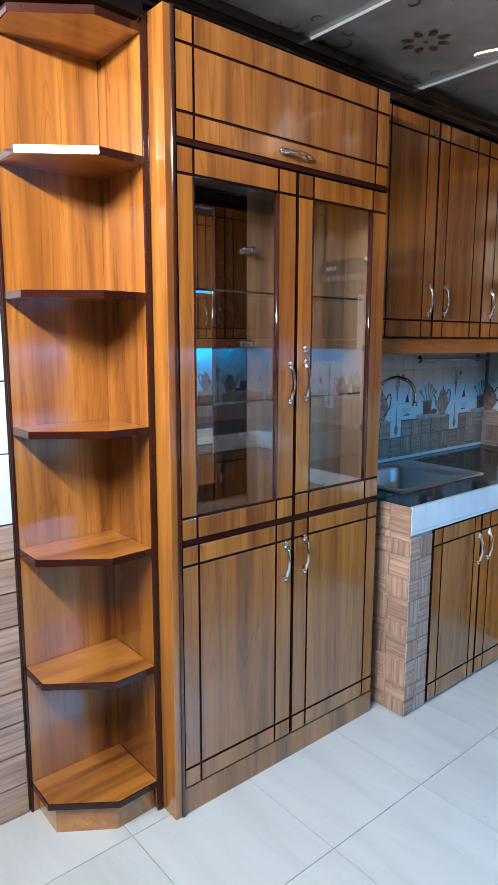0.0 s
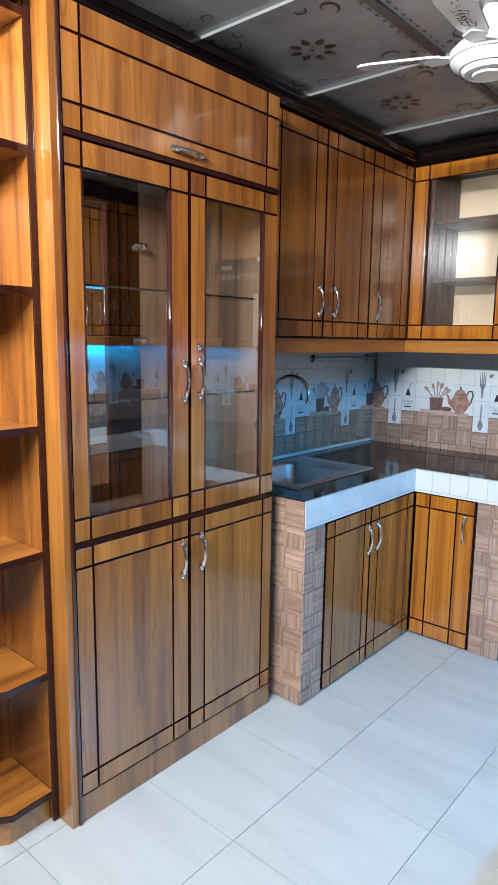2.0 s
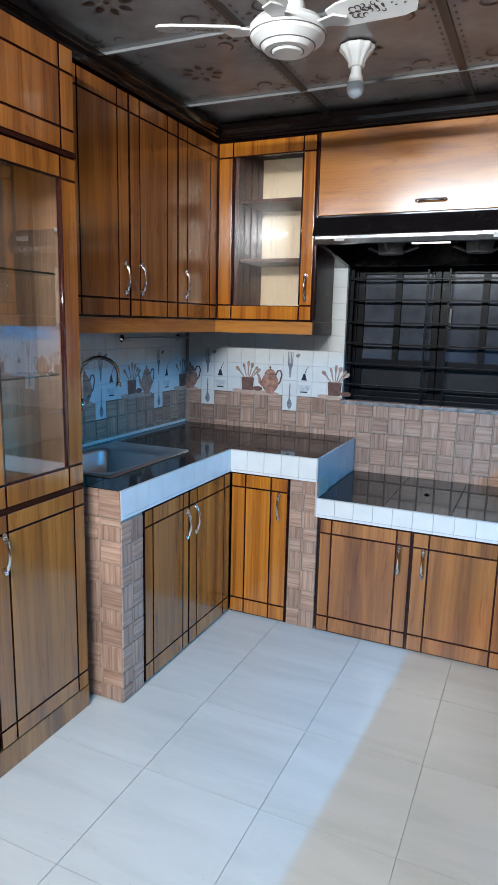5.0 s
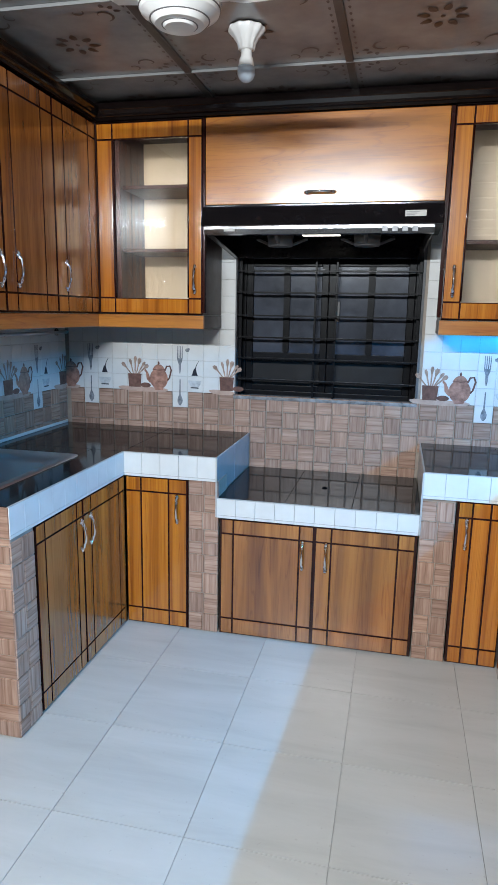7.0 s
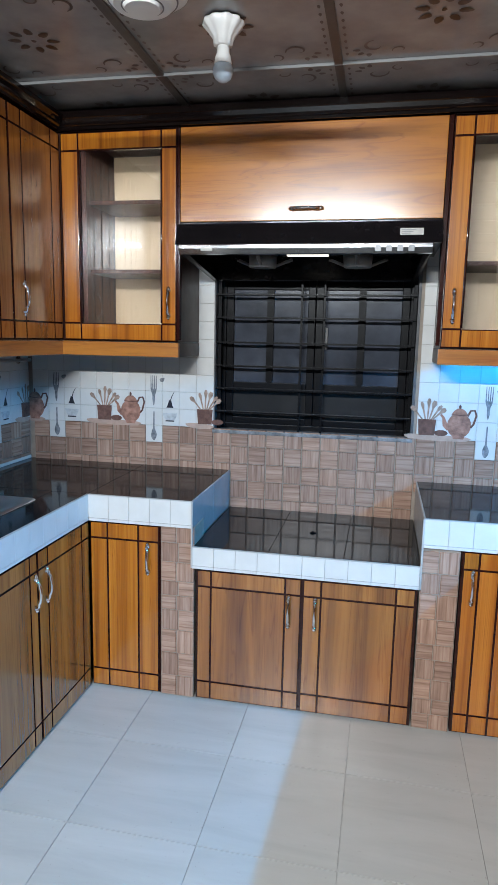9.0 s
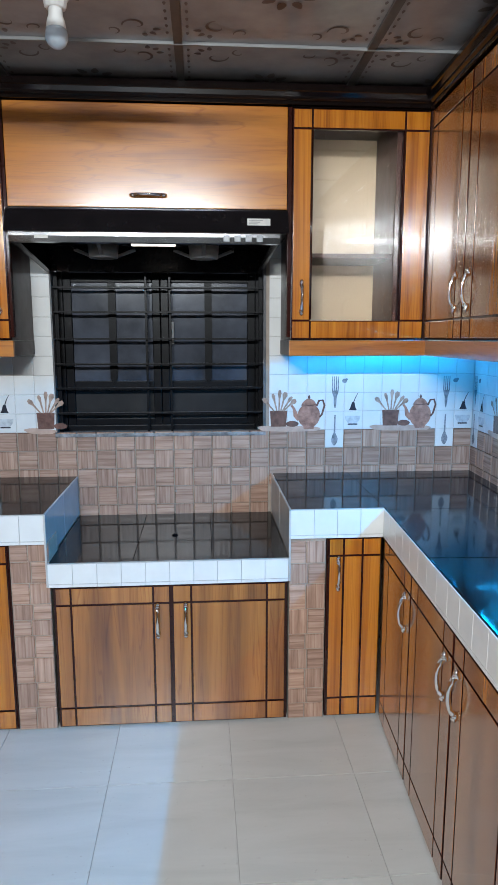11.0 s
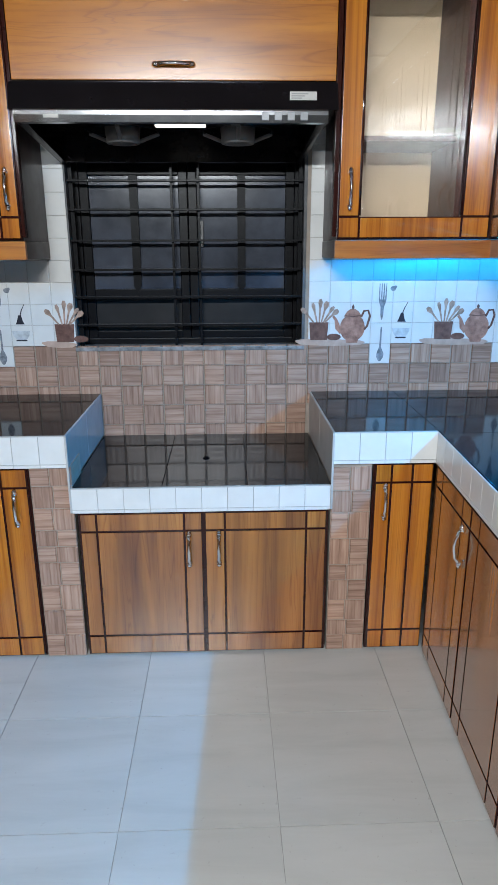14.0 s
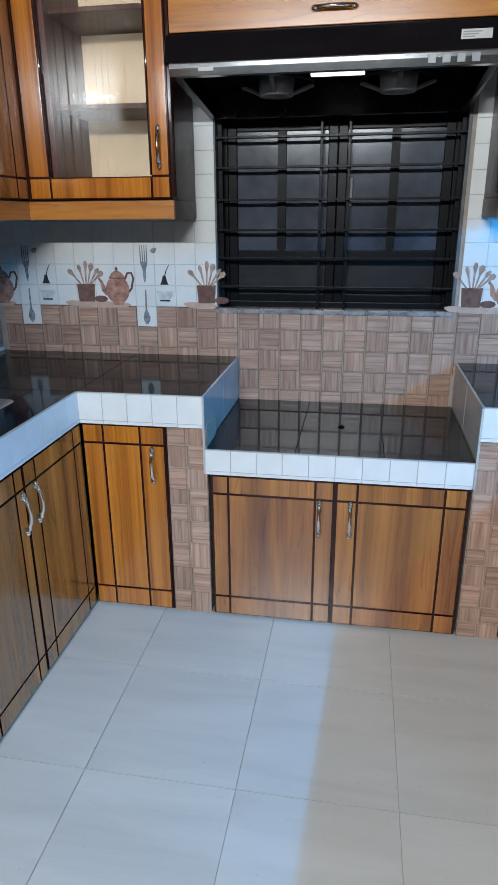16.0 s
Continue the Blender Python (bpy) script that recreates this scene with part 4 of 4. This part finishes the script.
inn = [bm.verts.new(p) for p in ((HX0 + 0.03, HY + 0.035, 1.768), (HX1 - 0.03, HY + 0.035, 1.768), (HX1 - 0.05, BACK - 0.03, 1.702), (HX0 + 0.05, BACK - 0.03, 1.702))]
top = [bm.verts.new((v.co.x, v.co.y, 1.792)) for v in inn]
for a, b in ((hi, mid), (mid, inn), (inn, top)):
    for k in range(4):
        bm.faces.new((a[k], a[(k + 1) % 4], b[(k + 1) % 4], b[k]))
bm.faces.new(top)
bm.faces.new(hi)
bmesh.ops.recalc_face_normals(bm, faces=bm.faces[:])
part("canopy", bm, BLACK, hd, "black sloping canopy")
bar = part("front_bar", prism(bmesh.new(), [(HY + 0.013, 1.802), (HY + 0.003, 1.802), (HY + 0.0005, 1.798), (HY, 1.786), (HY + 0.003, 1.765), (HY + 0.013, 1.762)], "x", HX0, HX1), BAR_STEEL, hd, "polished chrome front bar")
for k in range(4):
    part("button", boxed(0.640 + k * 0.040, 0.662 + k * 0.040, HY - 0.003, HY + 0.002, 1.771, 1.793, 0.001), DARK_STEEL, bar, "square steel push button")
part("badge", boxed(-0.028, 0.018, HY - 0.0015, HY, 1.777, 1.787), STICKER, bar, "pale badge bar")
part("energy_sticker", boxed(0.728, 0.812, HY + 0.022, HY + 0.0235, 1.832, 1.856), STICKER, hd, "pale printed sticker").matrix_local = pose(0, 0, 0)
for k in range(3):
    part("print_bar", boxed(0.733, 0.765 + 0.01 * k, HY + 0.0212, HY + 0.0218, 1.836 + 0.006 * k, 1.839 + 0.006 * k), BAR_INK, hd)
part("lamp_strip", boxed(0.305, 0.465, HY + 0.045, HY + 0.075, 1.762, 1.768, 0.002), HOOD_GLOW, hd, "lit white hood lamp")
for cx in (0.18, 0.57):
    fan = part("fan_grille", lathe(bmesh.new(), [(0.030, 1.750), (0.040, 1.735), (0.055, 1.735), (0.060, 1.785)], (cx, 0.40), 24), ARM_GREY, hd, "black fan grille with three arms", True)
    for a in (20, 160, 270):
        c, s = math.cos(radians(a)), math.sin(radians(a))
        part("arm", tube(bmesh.new(), [(cx + 0.04 * c, 0.40 + 0.04 * s, 1.738), (cx + 0.125 * c, 0.40 + 0.125 * s, 1.772)], 0.007, 6), ARM_GREY, fan)
    bm = bmesh.new()
    pts = [(cx + 0.12 * math.cos(k * math.pi / 16), 0.40 + 0.12 * math.sin(k * math.pi / 16), 1.776) for k in range(33)]
    tube(bm, pts, 0.005, 6)
    part("rim", bm, BLACK, fan)

# ---------------------------------------------------------------- window
wn = thing("window_1", pose(0, 0, 0), "black framed casement window with dark panes at night", "window", kind="structure")
X0, X1, Z0, Z1 = WIN
FY = BACK + 0.085
bm = bmesh.new()
for q in ((X0, X0 + 0.04, Z0, Z1), (X1 - 0.04, X1, Z0, Z1), (X0 + 0.04, X1 - 0.04, Z0, Z0 + 0.035), (X0 + 0.04, X1 - 0.04, Z1 - 0.04, Z1)):
    box(bm, q[0], q[1], FY, FY + 0.05, q[2], q[3], 0.003)
part("window_frame", bm, BAR_IRON, wn, "black steel frame")
part("window_sill", boxed(X0 + 0.001, X1 - 0.001, BACK - 0.012, FY - 0.001, Z0 - 0.004, Z0 + 0.012, 0.003), SILL, wn, "dusty grey sill")
part("reveal", boxed(X0, X0 + 0.012, BACK - 0.004, FY - 0.001, Z0 + 0.013, Z1), JAMB, wn, "dusty grey reveal")
part("reveal", boxed(X1 - 0.012, X1, BACK - 0.004, FY - 0.001, Z0 + 0.013, Z1), JAMB, wn, "dusty grey reveal")
MX = (X0 + X1) / 2
for a, b in ((X0 + 0.041, MX - 0.001), (MX + 0.001, X1 - 0.041)):
    zz0, zz1 = Z0 + 0.036, Z1 - 0.041
    m = (a + b) / 2
    bm = bmesh.new()
    for q in ((a, a + 0.035, zz0, zz1), (b - 0.035, b, zz0, zz1), (a + 0.035, b - 0.035, zz0, zz0 + 0.03), (a + 0.035, b - 0.035, zz1 - 0.05, zz1), (a + 0.035, b - 0.035, 1.195, 1.235)):
        box(bm, q[0], q[1], FY + 0.004, FY + 0.034, q[2], q[3], 0.003)
    cs = part("casement", bm, BAR_IRON, wn, "black casement")
    bm = bmesh.new()
    prism(bm, [(m - 0.016, 1.245), (m, 1.222), (m + 0.016, 1.245), (m + 0.016, zz1 - 0.05), (m - 0.016, zz1 - 0.05)], "y", FY + 0.000, FY + 0.014)
    part("glazing_bar", bm, IRON, cs, "pointed vertical glazing bar")
    # the upper panes carry the painted reflection, the lower one is plain dark
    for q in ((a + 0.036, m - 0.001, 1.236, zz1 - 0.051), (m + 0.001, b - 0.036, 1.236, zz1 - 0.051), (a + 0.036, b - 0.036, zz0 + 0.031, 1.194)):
        part("pane", boxed(q[0], q[1], FY + 0.016, FY + 0.021, q[2], q[3]), PANE_LOW if q[2] < 1.1 else PANE_REFLECT, cs, "dark glass pane")
part("latch", boxed(MX + 0.045, MX + 0.060, FY - 0.012, FY + 0.003, 1.40, 1.50, 0.004), BAR_INK, wn, "worn metal casement latch")
gr = thing("window_grille", pose(0, 0, 0), "black iron burglar grille of horizontal bars", "window grille")
GYY = BACK + 0.012
for z in (1.642, 1.538, 1.424, 1.314, 1.208, 1.098):
    part("bar", boxed(X0 + 0.0125, X1 - 0.0125, GYY - 0.006, GYY + 0.020, z - 0.004, z + 0.004, 0.001), BAR_IRON, gr)
for x in (0.316, 0.420):
    part("upright", boxed(x - 0.005, x + 0.005, GYY + 0.0205, GYY + 0.030, Z0 + 0.0125, Z1 - 0.01, 0.001), BAR_IRON, gr)
for x in (X0 + 0.022, X1 - 0.022):
    part("upright", boxed(x - 0.008, x + 0.008, GYY + 0.0205, GYY + 0.030, Z0 + 0.0125, Z1 - 0.01, 0.001), BAR_IRON, gr)
solid("backdrop_night", boxed(-3, 4, BACK + 1.5, BACK + 1.52, -1, 4), plain("night_dark", (0.01, 0.012, 0.016), 0.9), "dark night outside the window", "backdrop", kind="structure")

# ---------------------------------------------------------------- ceiling fan, bulb, lamps
FC = (0.113, -0.797)
fn = thing("ceiling_fan", pose(*FC, 0.025), "white small ceiling fan with printed brown ornaments", "ceiling fan")
part("motor", lathe(bmesh.new(), [(0.012, 2.150), (0.040, 2.151), (0.046, 2.157), (0.066, 2.158), (0.078, 2.170), (0.082, 2.171), (0.104, 2.186), (0.110, 2.200), (0.110, 2.218), (0.098, 2.232), (0.060, 2.240), (0.035, 2.245)], seg=64), WHITE, fn, "white ringed motor housing")
part("neck", lathe(bmesh.new(), [(0.036, 2.240), (0.050, 2.256), (0.049, 2.272), (0.038, 2.300), (0.026, 2.330), (0.021, 2.345), (0.022, HIGH - 0.001)], seg=24), WHITE, fn, "white bell canopy", True)
# thin grey rings stand in for the shade in the housing's grooves
for r, z in ((0.0795, 2.1705), (0.0475, 2.1574), (0.1085, 2.1955)):
    part("groove_ring", lathe(bmesh.new(), [(r - 0.001, z - 0.0012), (r + 0.0014, z - 0.0006), (r + 0.0018, z + 0.0010), (r, z + 0.0016)], seg=64), RING_SHADE, fn, "grey ring painted as the shadow of a groove")
part("collar", lathe(bmesh.new(), [(0.036, 2.243), (0.039, 2.246), (0.039, 2.254), (0.036, 2.257)], seg=24), STEEL, fn, "", True)
for a in (-10, 202, 277):
    m = pose(0, 0, 0, 0, 0, a)
    bl = part("blade", bmesh.new(), WHITE, fn, "white blade with brown ornament")
    bm = bmesh.new()
    outline = [(0.135, -0.030), (0.17, -0.044), (0.33, -0.058), (0.365, -0.050), (0.378, -0.025), (0.378, 0.025), (0.365, 0.050), (0.33, 0.058), (0.17, 0.044), (0.135, 0.030)]
    tilt = Matrix.Translation((0, 0, 2.216)) @ pose(0, 0, 0, -14, 0, 0)
    prism(bm, outline, "z", -0.003, 0.003)
    bmesh.ops.transform(bm, matrix=tilt, verts=bm.verts[:])
    bm.to_mesh(bl.data)
    bm.free()
    bl.matrix_local = m
    arm = part("blade_arm", prism(bmesh.new(), [(0.095, -0.016), (0.16, -0.030), (0.185, 0.0), (0.16, 0.030), (0.095, 0.016)], "z", 2.205, 2.2105), WHITE, bl)
    bm = bmesh.new()
    for k in range(6):
        for s in (-1, 1):
            curl(bm, 0.205 + 0.016 * k, s * (0.010 + 0.004 * (k % 3)), k * 1.1, 0.013 - 0.001 * k, -0.0036, s)
        petal(bm, 0.200 + 0.018 * k, 0, 0.3 * k, -0.008, 0.010, 0.0035, -0.0036)
    for k in range(5):
        petal(bm, 0.315 + 0.008 * k, 0.012 * math.sin(k * 1.9), 0, -0.004, 0.004, 0.002, -0.0036)
    bmesh.ops.transform(bm, matrix=tilt, verts=bm.verts[:])
    part("ornament", bm, ORNAMENT, bl)

BX, BY = 0.180, -0.315
bh = thing("ceiling_bulb", pose(BX, BY, 0), "unlit frosted bulb in a fluted white ceiling holder", "bulb")
bm = bmesh.new()
seg = 40
prof = [(0.058, HIGH - 0.001), (0.060, HIGH - 0.010), (0.044, HIGH - 0.028), (0.030, HIGH - 0.048), (0.027, HIGH - 0.066), (0.020, HIGH - 0.068)]
rows = [[bm.verts.new(((r * (1 + (0.05 if k % 4 < 2 else -0.03))) * math.cos(k * 2 * math.pi / seg), (r * (1 + (0.05 if k % 4 < 2 else -0.03))) * math.sin(k * 2 * math.pi / seg), z)) for k in range(seg)] for r, z in prof]
for a, b in zip(rows, rows[1:]):
    for k in range(seg):
        bm.faces.new((a[k], a[(k + 1) % seg], b[(k + 1) % seg], b[k]))
bm.faces.new(rows[-1])
bmesh.ops.recalc_face_normals(bm, faces=bm.faces[:])
part("holder", bm, WHITE, bh, "fluted white bell holder", True)
part("base", lathe(bmesh.new(), [(0.017, HIGH - 0.066), (0.019, HIGH - 0.076), (0.019, HIGH - 0.086), (0.023, HIGH - 0.096), (0.027, HIGH - 0.118)], seg=24), WHITE, bh, "", True)
part("globe", lathe(bmesh.new(), [(0.027, HIGH - 0.1185), (0.030, HIGH - 0.130), (0.030, HIGH - 0.142), (0.024, HIGH - 0.156), (0.012, HIGH - 0.165), (0.002, HIGH - 0.167)], seg=24), BULB, bh, "frosted globe", True)

tl = thing("tube_light", pose(*TUBE), "lit white tube light under the ceiling", "tube light")
part("batten", boxed(-0.62, 0.62, -0.02, 0.02, 0.022, HIGH - TUBE[2] - 0.001, 0.003), WHITE, tl)
part("tube", tube(bmesh.new(), [(-0.60, 0.0, -0.0), (0.60, 0.0, -0.0)], 0.013, 12), TUBE_GLOW, tl, "glowing tube", True)
for s in (-1, 1):
    part("holder", boxed(s * 0.605 - 0.008, s * 0.605 + 0.008, -0.015, 0.015, -0.018, 0.0215, 0.003), WHITE, tl)

ls = thing("led_strip", pose(0, 0, 0), "blue led strip under the wall cabinets", "led strip")
part("tape", boxed(1.750, 1.762, -1.55, 0.27, 1.385, 1.388), WHITE, ls).matrix_local = SKEW_WALL
part("tape", boxed(0.94, 1.74, 0.586, 0.598, 1.385, 1.388), WHITE, ls)

# ---------------------------------------------------------------- small pieces: led chips, floor and wall tiles
chip = mesh_of("led_chip", boxed(-0.004, 0.004, -0.004, 0.004, -0.002, 0.0), LED_GLOW)
for k in range(87):
    piece("led_chip", chip, ls, SKEW_WALL @ pose(1.756, -1.53 + 0.0208 * k, 1.3848))

for k in range(38):
    piece("led_chip", chip, ls, pose(0.955 + 0.0208 * k, 0.592, 1.3848))

FX, FY0, FT, FL = 0.237, -0.322, 0.4035, 0.411
tile = square_mesh("floor_tile", FT - 0.0018, FL - 0.0018, 0.004, TILE_FLOOR, 0.0003)
for i in range(-4, 5):
    for j in range(-14, 4):
        cx, cy = FX + (i + 0.5) * FT, FY0 + (j + 0.5) * FL
        if LEFT - 0.1 < cx < RIGHT + 0.1 and REAR - 0.1 < cy < BACK + 0.1:
            piece("floor_tile", tile, floor, pose(cx, cy, -0.004))

wood_sq = square_mesh("wall_tile", SQ_V - 0.002, SQ_V - 0.002, 0.007, TILE_WOOD)
white_sq = square_mesh("wall_tile", SQ_U - 0.0007, SQ_V - 0.0007, 0.007, TILE_WHITE, 0.0022, 0.0056)


def print_part(wall, name, bm, mat):
    part(name, bm, mat, wall)


LIFT = [0]


def lift():
    """A hair's breadth more for every stroke, so that no two lie in one plane."""
    LIFT[0] = (LIFT[0] + 1) % 9
    return LIFT[0] * 0.00005


def blob(bm, face, off, u, v, ru, rv, n=14, a0=0.0, a1=2 * math.pi):
    e = lift()
    bm.faces.new([bm.verts.new(facing(face, 0, 0, off) @ Vector((u + ru * math.cos(a0 + (a1 - a0) * k / n), v + rv * math.sin(a0 + (a1 - a0) * k / n), e))) for k in range(n)])


def stroke(bm, face, off, pts, w):
    """A flat painted stroke through points, with a half width at each."""
    L, R, e = [], [], lift()
    for i, (u, v) in enumerate(pts):
        a, b = pts[max(0, i - 1)], pts[min(len(pts) - 1, i + 1)]
        du, dv = b[0] - a[0], b[1] - a[1]
        k = math.hypot(du, dv) or 1
        h = w[i] if isinstance(w, (tuple, list)) else w
        L.append(bm.verts.new(facing(face, 0, 0, off) @ Vector((u - dv / k * h, v + du / k * h, e))))
        R.append(bm.verts.new(facing(face, 0, 0, off) @ Vector((u + dv / k * h, v - du / k * h, e))))
    for i in range(len(pts) - 1):
        bm.faces.new((L[i], L[i + 1], R[i + 1], R[i]))


def motif(wall, face, s, off, crock=True, pot=True, strip=True):
    """The printed kitchen still life; s is the place of its spoon along the wall."""
    o1, o2, o3 = off
    if strip:
        bm = bmesh.new()
        stroke(bm, face, o2, [(s, 0.945), (s, 0.960), (s + 0.001, 0.975), (s, 0.990), (s, 1.004), (s + 0.001, 1.085)], (0.004, 0.013, 0.015, 0.010, 0.004, 0.003))
        stroke(bm, face, o2, [(s, 1.115), (s, 1.135), (s, 1.165), (s, 1.185), (s, 1.195)], (0.002, 0.006, 0.007, 0.014, 0.015))
        for k in range(4):
            stroke(bm, face, o2, [(s + (k - 1.5) * 0.0085, 1.193), (s + (k - 1.5) * 0.0092, 1.258)], (0.003, 0.0016))
        print_part(wall, "print_fork_and_spoon", bm, PEWTER)
        bm = bmesh.new()
        b = s + 0.082
        blob(bm, face, o1, b, 1.080, 0.036, 0.040, 12, math.pi, 2 * math.pi + 0.28)
        print_part(wall, "print_bowl", bm, PALE)
        bm = bmesh.new()
        stroke(bm, face, o2, [(b, 1.106), (b, 1.118), (b + 0.001, 1.142)], (0.018, 0.012, 0.0055))
        stroke(bm, face, o2, [(b + 0.003, 1.142), (b + 0.010, 1.162), (b + 0.022, 1.184)], (0.0022, 0.0018, 0.0012))
        stroke(bm, face, o2, [(b - 0.022, 1.042), (b + 0.022, 1.042)], (0.003, 0.003))
        print_part(wall, "print_vinegar", bm, INK)
        bm = bmesh.new()
        blob(bm, face, o1, s + 0.042, 1.238, 0.013, 0.010, 8, 0.4, 6.0)
        blob(bm, face, o2, s + 0.050, 1.244, 0.006, 0.006, 6)
        print_part(wall, "print_garlic", bm, PEWTER)
    if crock or pot:
        bm = bmesh.new()
        u0, u1 = (s - 0.350 if crock else s - 0.215), (s - 0.065 if pot else s - 0.21)
        stroke(bm, face, o1, [(u0, 1.031), (u0 + 0.02, 1.027), ((u0 + u1) / 2, 1.024), (u1 - 0.02, 1.022), (u1, 1.024)], (0.003, 0.011, 0.014, 0.010, 0.002))
        print_part(wall, "print_board", bm, BOARD)
    if crock:
        c = s - 0.255
        bm = bmesh.new()
        stroke(bm, face, o2, [(c, 1.034), (c, 1.106)], (0.034, 0.039))
        blob(bm, face, o2, c + 0.062, 1.046, 0.030, 0.014, 10)
        print_part(wall, "print_crock", bm, CLAY_DARK)
        bm = bmesh.new()
        for du, dv, hw in ((-0.058, 0.058, 0.011), (-0.022, 0.078, 0.008), (0.004, 0.094, 0.009), (0.026, 0.084, 0.012), (0.048, 0.064, 0.008), (0.062, 0.050, 0.012)):
            stroke(bm, face, o3 if hw > 0.01 else o2, [(c + du * 0.35, 1.104), (c + du * 0.85, 1.104 + dv * 0.6), (c + du * 1.08, 1.104 + dv * 0.85), (c + du * 1.25, 1.104 + dv)], (0.003, 0.004, hw, hw * 0.55))
        print_part(wall, "print_utensils", bm, SPOONWOOD)
    if pot:
        t = s - 0.118
        bm = bmesh.new()
        blob(bm, face, o2, t, 1.083, 0.051, 0.056, 20)
        stroke(bm, face, o2, [(t, 1.128), (t, 1.140), (t, 1.150), (t, 1.158)], (0.036, 0.030, 0.022, 0.010))
        stroke(bm, face, o2, [(t, 1.022), (t, 1.036)], (0.022, 0.026))
        stroke(bm, face, o2, [(t - 0.040, 1.070), (t - 0.060, 1.085), (t - 0.068, 1.115), (t - 0.080, 1.130)], (0.016, 0.011, 0.006, 0.005))
        print_part(wall, "print_teapot", bm, CLAY)
        bm = bmesh.new()
        stroke(bm, face, o3, [(t + 0.034, 1.125), (t + 0.045, 1.150), (t + 0.062, 1.152), (t + 0.070, 1.130), (t + 0.060, 1.090), (t + 0.048, 1.075)], 0.0045)
        stroke(bm, face, o3, [(t, 1.156), (t, 1.166), (t, 1.176)], (0.003, 0.006, 0.001))
        stroke(bm, face, o3, [(t - 0.034, 1.132), (t, 1.128), (t + 0.034, 1.132)], 0.002)
        print_part(wall, "print_teapot_trim", bm, CLAY_DARK)


def tile_wall(wall, face, off, a, b, phase, keep, period=6, sign=1):
    """Small squares along a wall: white above, wood-look below, with a white one under every spoon."""
    n0, n1 = math.floor((a - phase) / SQ_U) - 1, math.ceil((b - phase) / SQ_U) + 1
    for i in range(n0, n1 + 1):
        u = phase + i * SQ_U
        if u - SQ_U / 2 < a - 0.03 or u + SQ_U / 2 > b + 0.03:
            continue
        for j in range(-5, 11):
            v = SQ_Z + (j + 0.5) * SQ_V
            if not keep(u, v):
                continue
            if j >= 0 or (j == -1 and i % period == 0 and keep(u, v + SQ_V)):
                piece("wall_tile", white_sq, wall, facing(face, u, v, off))
            else:
                piece("wall_tile", wood_sq, wall, facing(face, u, v, off) @ pose(0, 0, 0, 0, 0, 90 * ((i + j) % 2)))


def keep_back(u, v):
    h = SQ_U / 2
    if WIN[0] - h + 0.012 < u < WIN[1] + h - 0.012 and v > WIN[2] + 0.005:
        return False
    if v + SQ_V / 2 < TOP + 0.01 and not (0.02 < u < 0.86):
        return False
    if v + SQ_V / 2 < LOW_TOP + 0.01:
        return False
    return v < 1.44 or (-0.26 < u < 1.02)


S_BACK, S_LEFT, S_RIGHT = -0.382, -0.183, -0.085
tile_wall(wall_back, "y-", BACK - 0.0005, LEFT, RIGHT, S_BACK, keep_back)
tile_wall(wall_left, "x+", LEFT + 0.0005, -0.95, BACK, S_LEFT, lambda u, v: 0.80 < v < 1.44)
bk = BACK - 0.0005 - 0.007
bo = tuple(bk - 0.0006 * k for k in (1, 2, 3))
for s, c, p, st_ in ((-0.893, False, True, True), (-0.382, True, True, True), (0.129, True, False, False), (1.152, True, True, True), (1.663, True, True, True)):
    motif(wall_back, "y-", s, bo, c, p, st_)
lk = LEFT + 0.0005 + 0.007
lo_ = tuple(lk + 0.0006 * k for k in (1, 2, 3))
for s, c, p, st_ in ((-0.694, True, True, True), (-0.183, True, True, True), (0.328, True, True, True), (0.839, True, False, False)):
    motif(wall_left, "x+", s, lo_, c, p, st_)
rk = RIGHT - 0.0005 - 0.007
ro = tuple(rk - 0.0006 * k for k in (1, 2, 3))


def tile_right():
    for i in range(-8, 20):
        u = 0.085 - SQ_U * i
        if u > BACK - 0.02 or u < -1.5:
            continue
        for j in range(-3, 6):
            v = SQ_Z + (j + 0.5) * SQ_V
            if v < 0.80 or v > 1.44:
                continue
            if j >= 0 or (j == -1 and i % 6 == 0):
                piece("wall_tile", white_sq, wall_right, facing("x-", u, v, RIGHT - 0.0005))
            else:
                piece("wall_tile", wood_sq, wall_right, facing("x-", u, v, RIGHT - 0.0005) @ pose(0, 0, 0, 0, 0, 90 * ((i + j) % 2)))


tile_right()
# right-wall prints are counted along -y
for s, c, p, st_ in ((-0.596, False, False, True), (-0.085, True, True, True), (0.426, True, True, True), (0.937, True, True, True)):
    motif(wall_right, "x-", s, ro, c, p, st_)

big_wood = square_mesh("wall_tile", 0.118, 0.098, 0.006, TILE_WOOD)
big_white = square_mesh("wall_tile", 0.238, 0.198, 0.006, TILE_WHITE)
for i in range(9):
    for j in range(9):
        piece("wall_tile", big_wood, wall_left_near, facing("x+", -2.215 - 0.12 * i, 0.05 + 0.1 * j, NEAR_LEFT + 0.0005))
for i in range(5):
    for j in range(7):
        piece("wall_tile", big_white, wall_left_near, facing("x+", -2.275 - 0.24 * i, 1.0 + 0.2 * j, NEAR_LEFT + 0.0005))
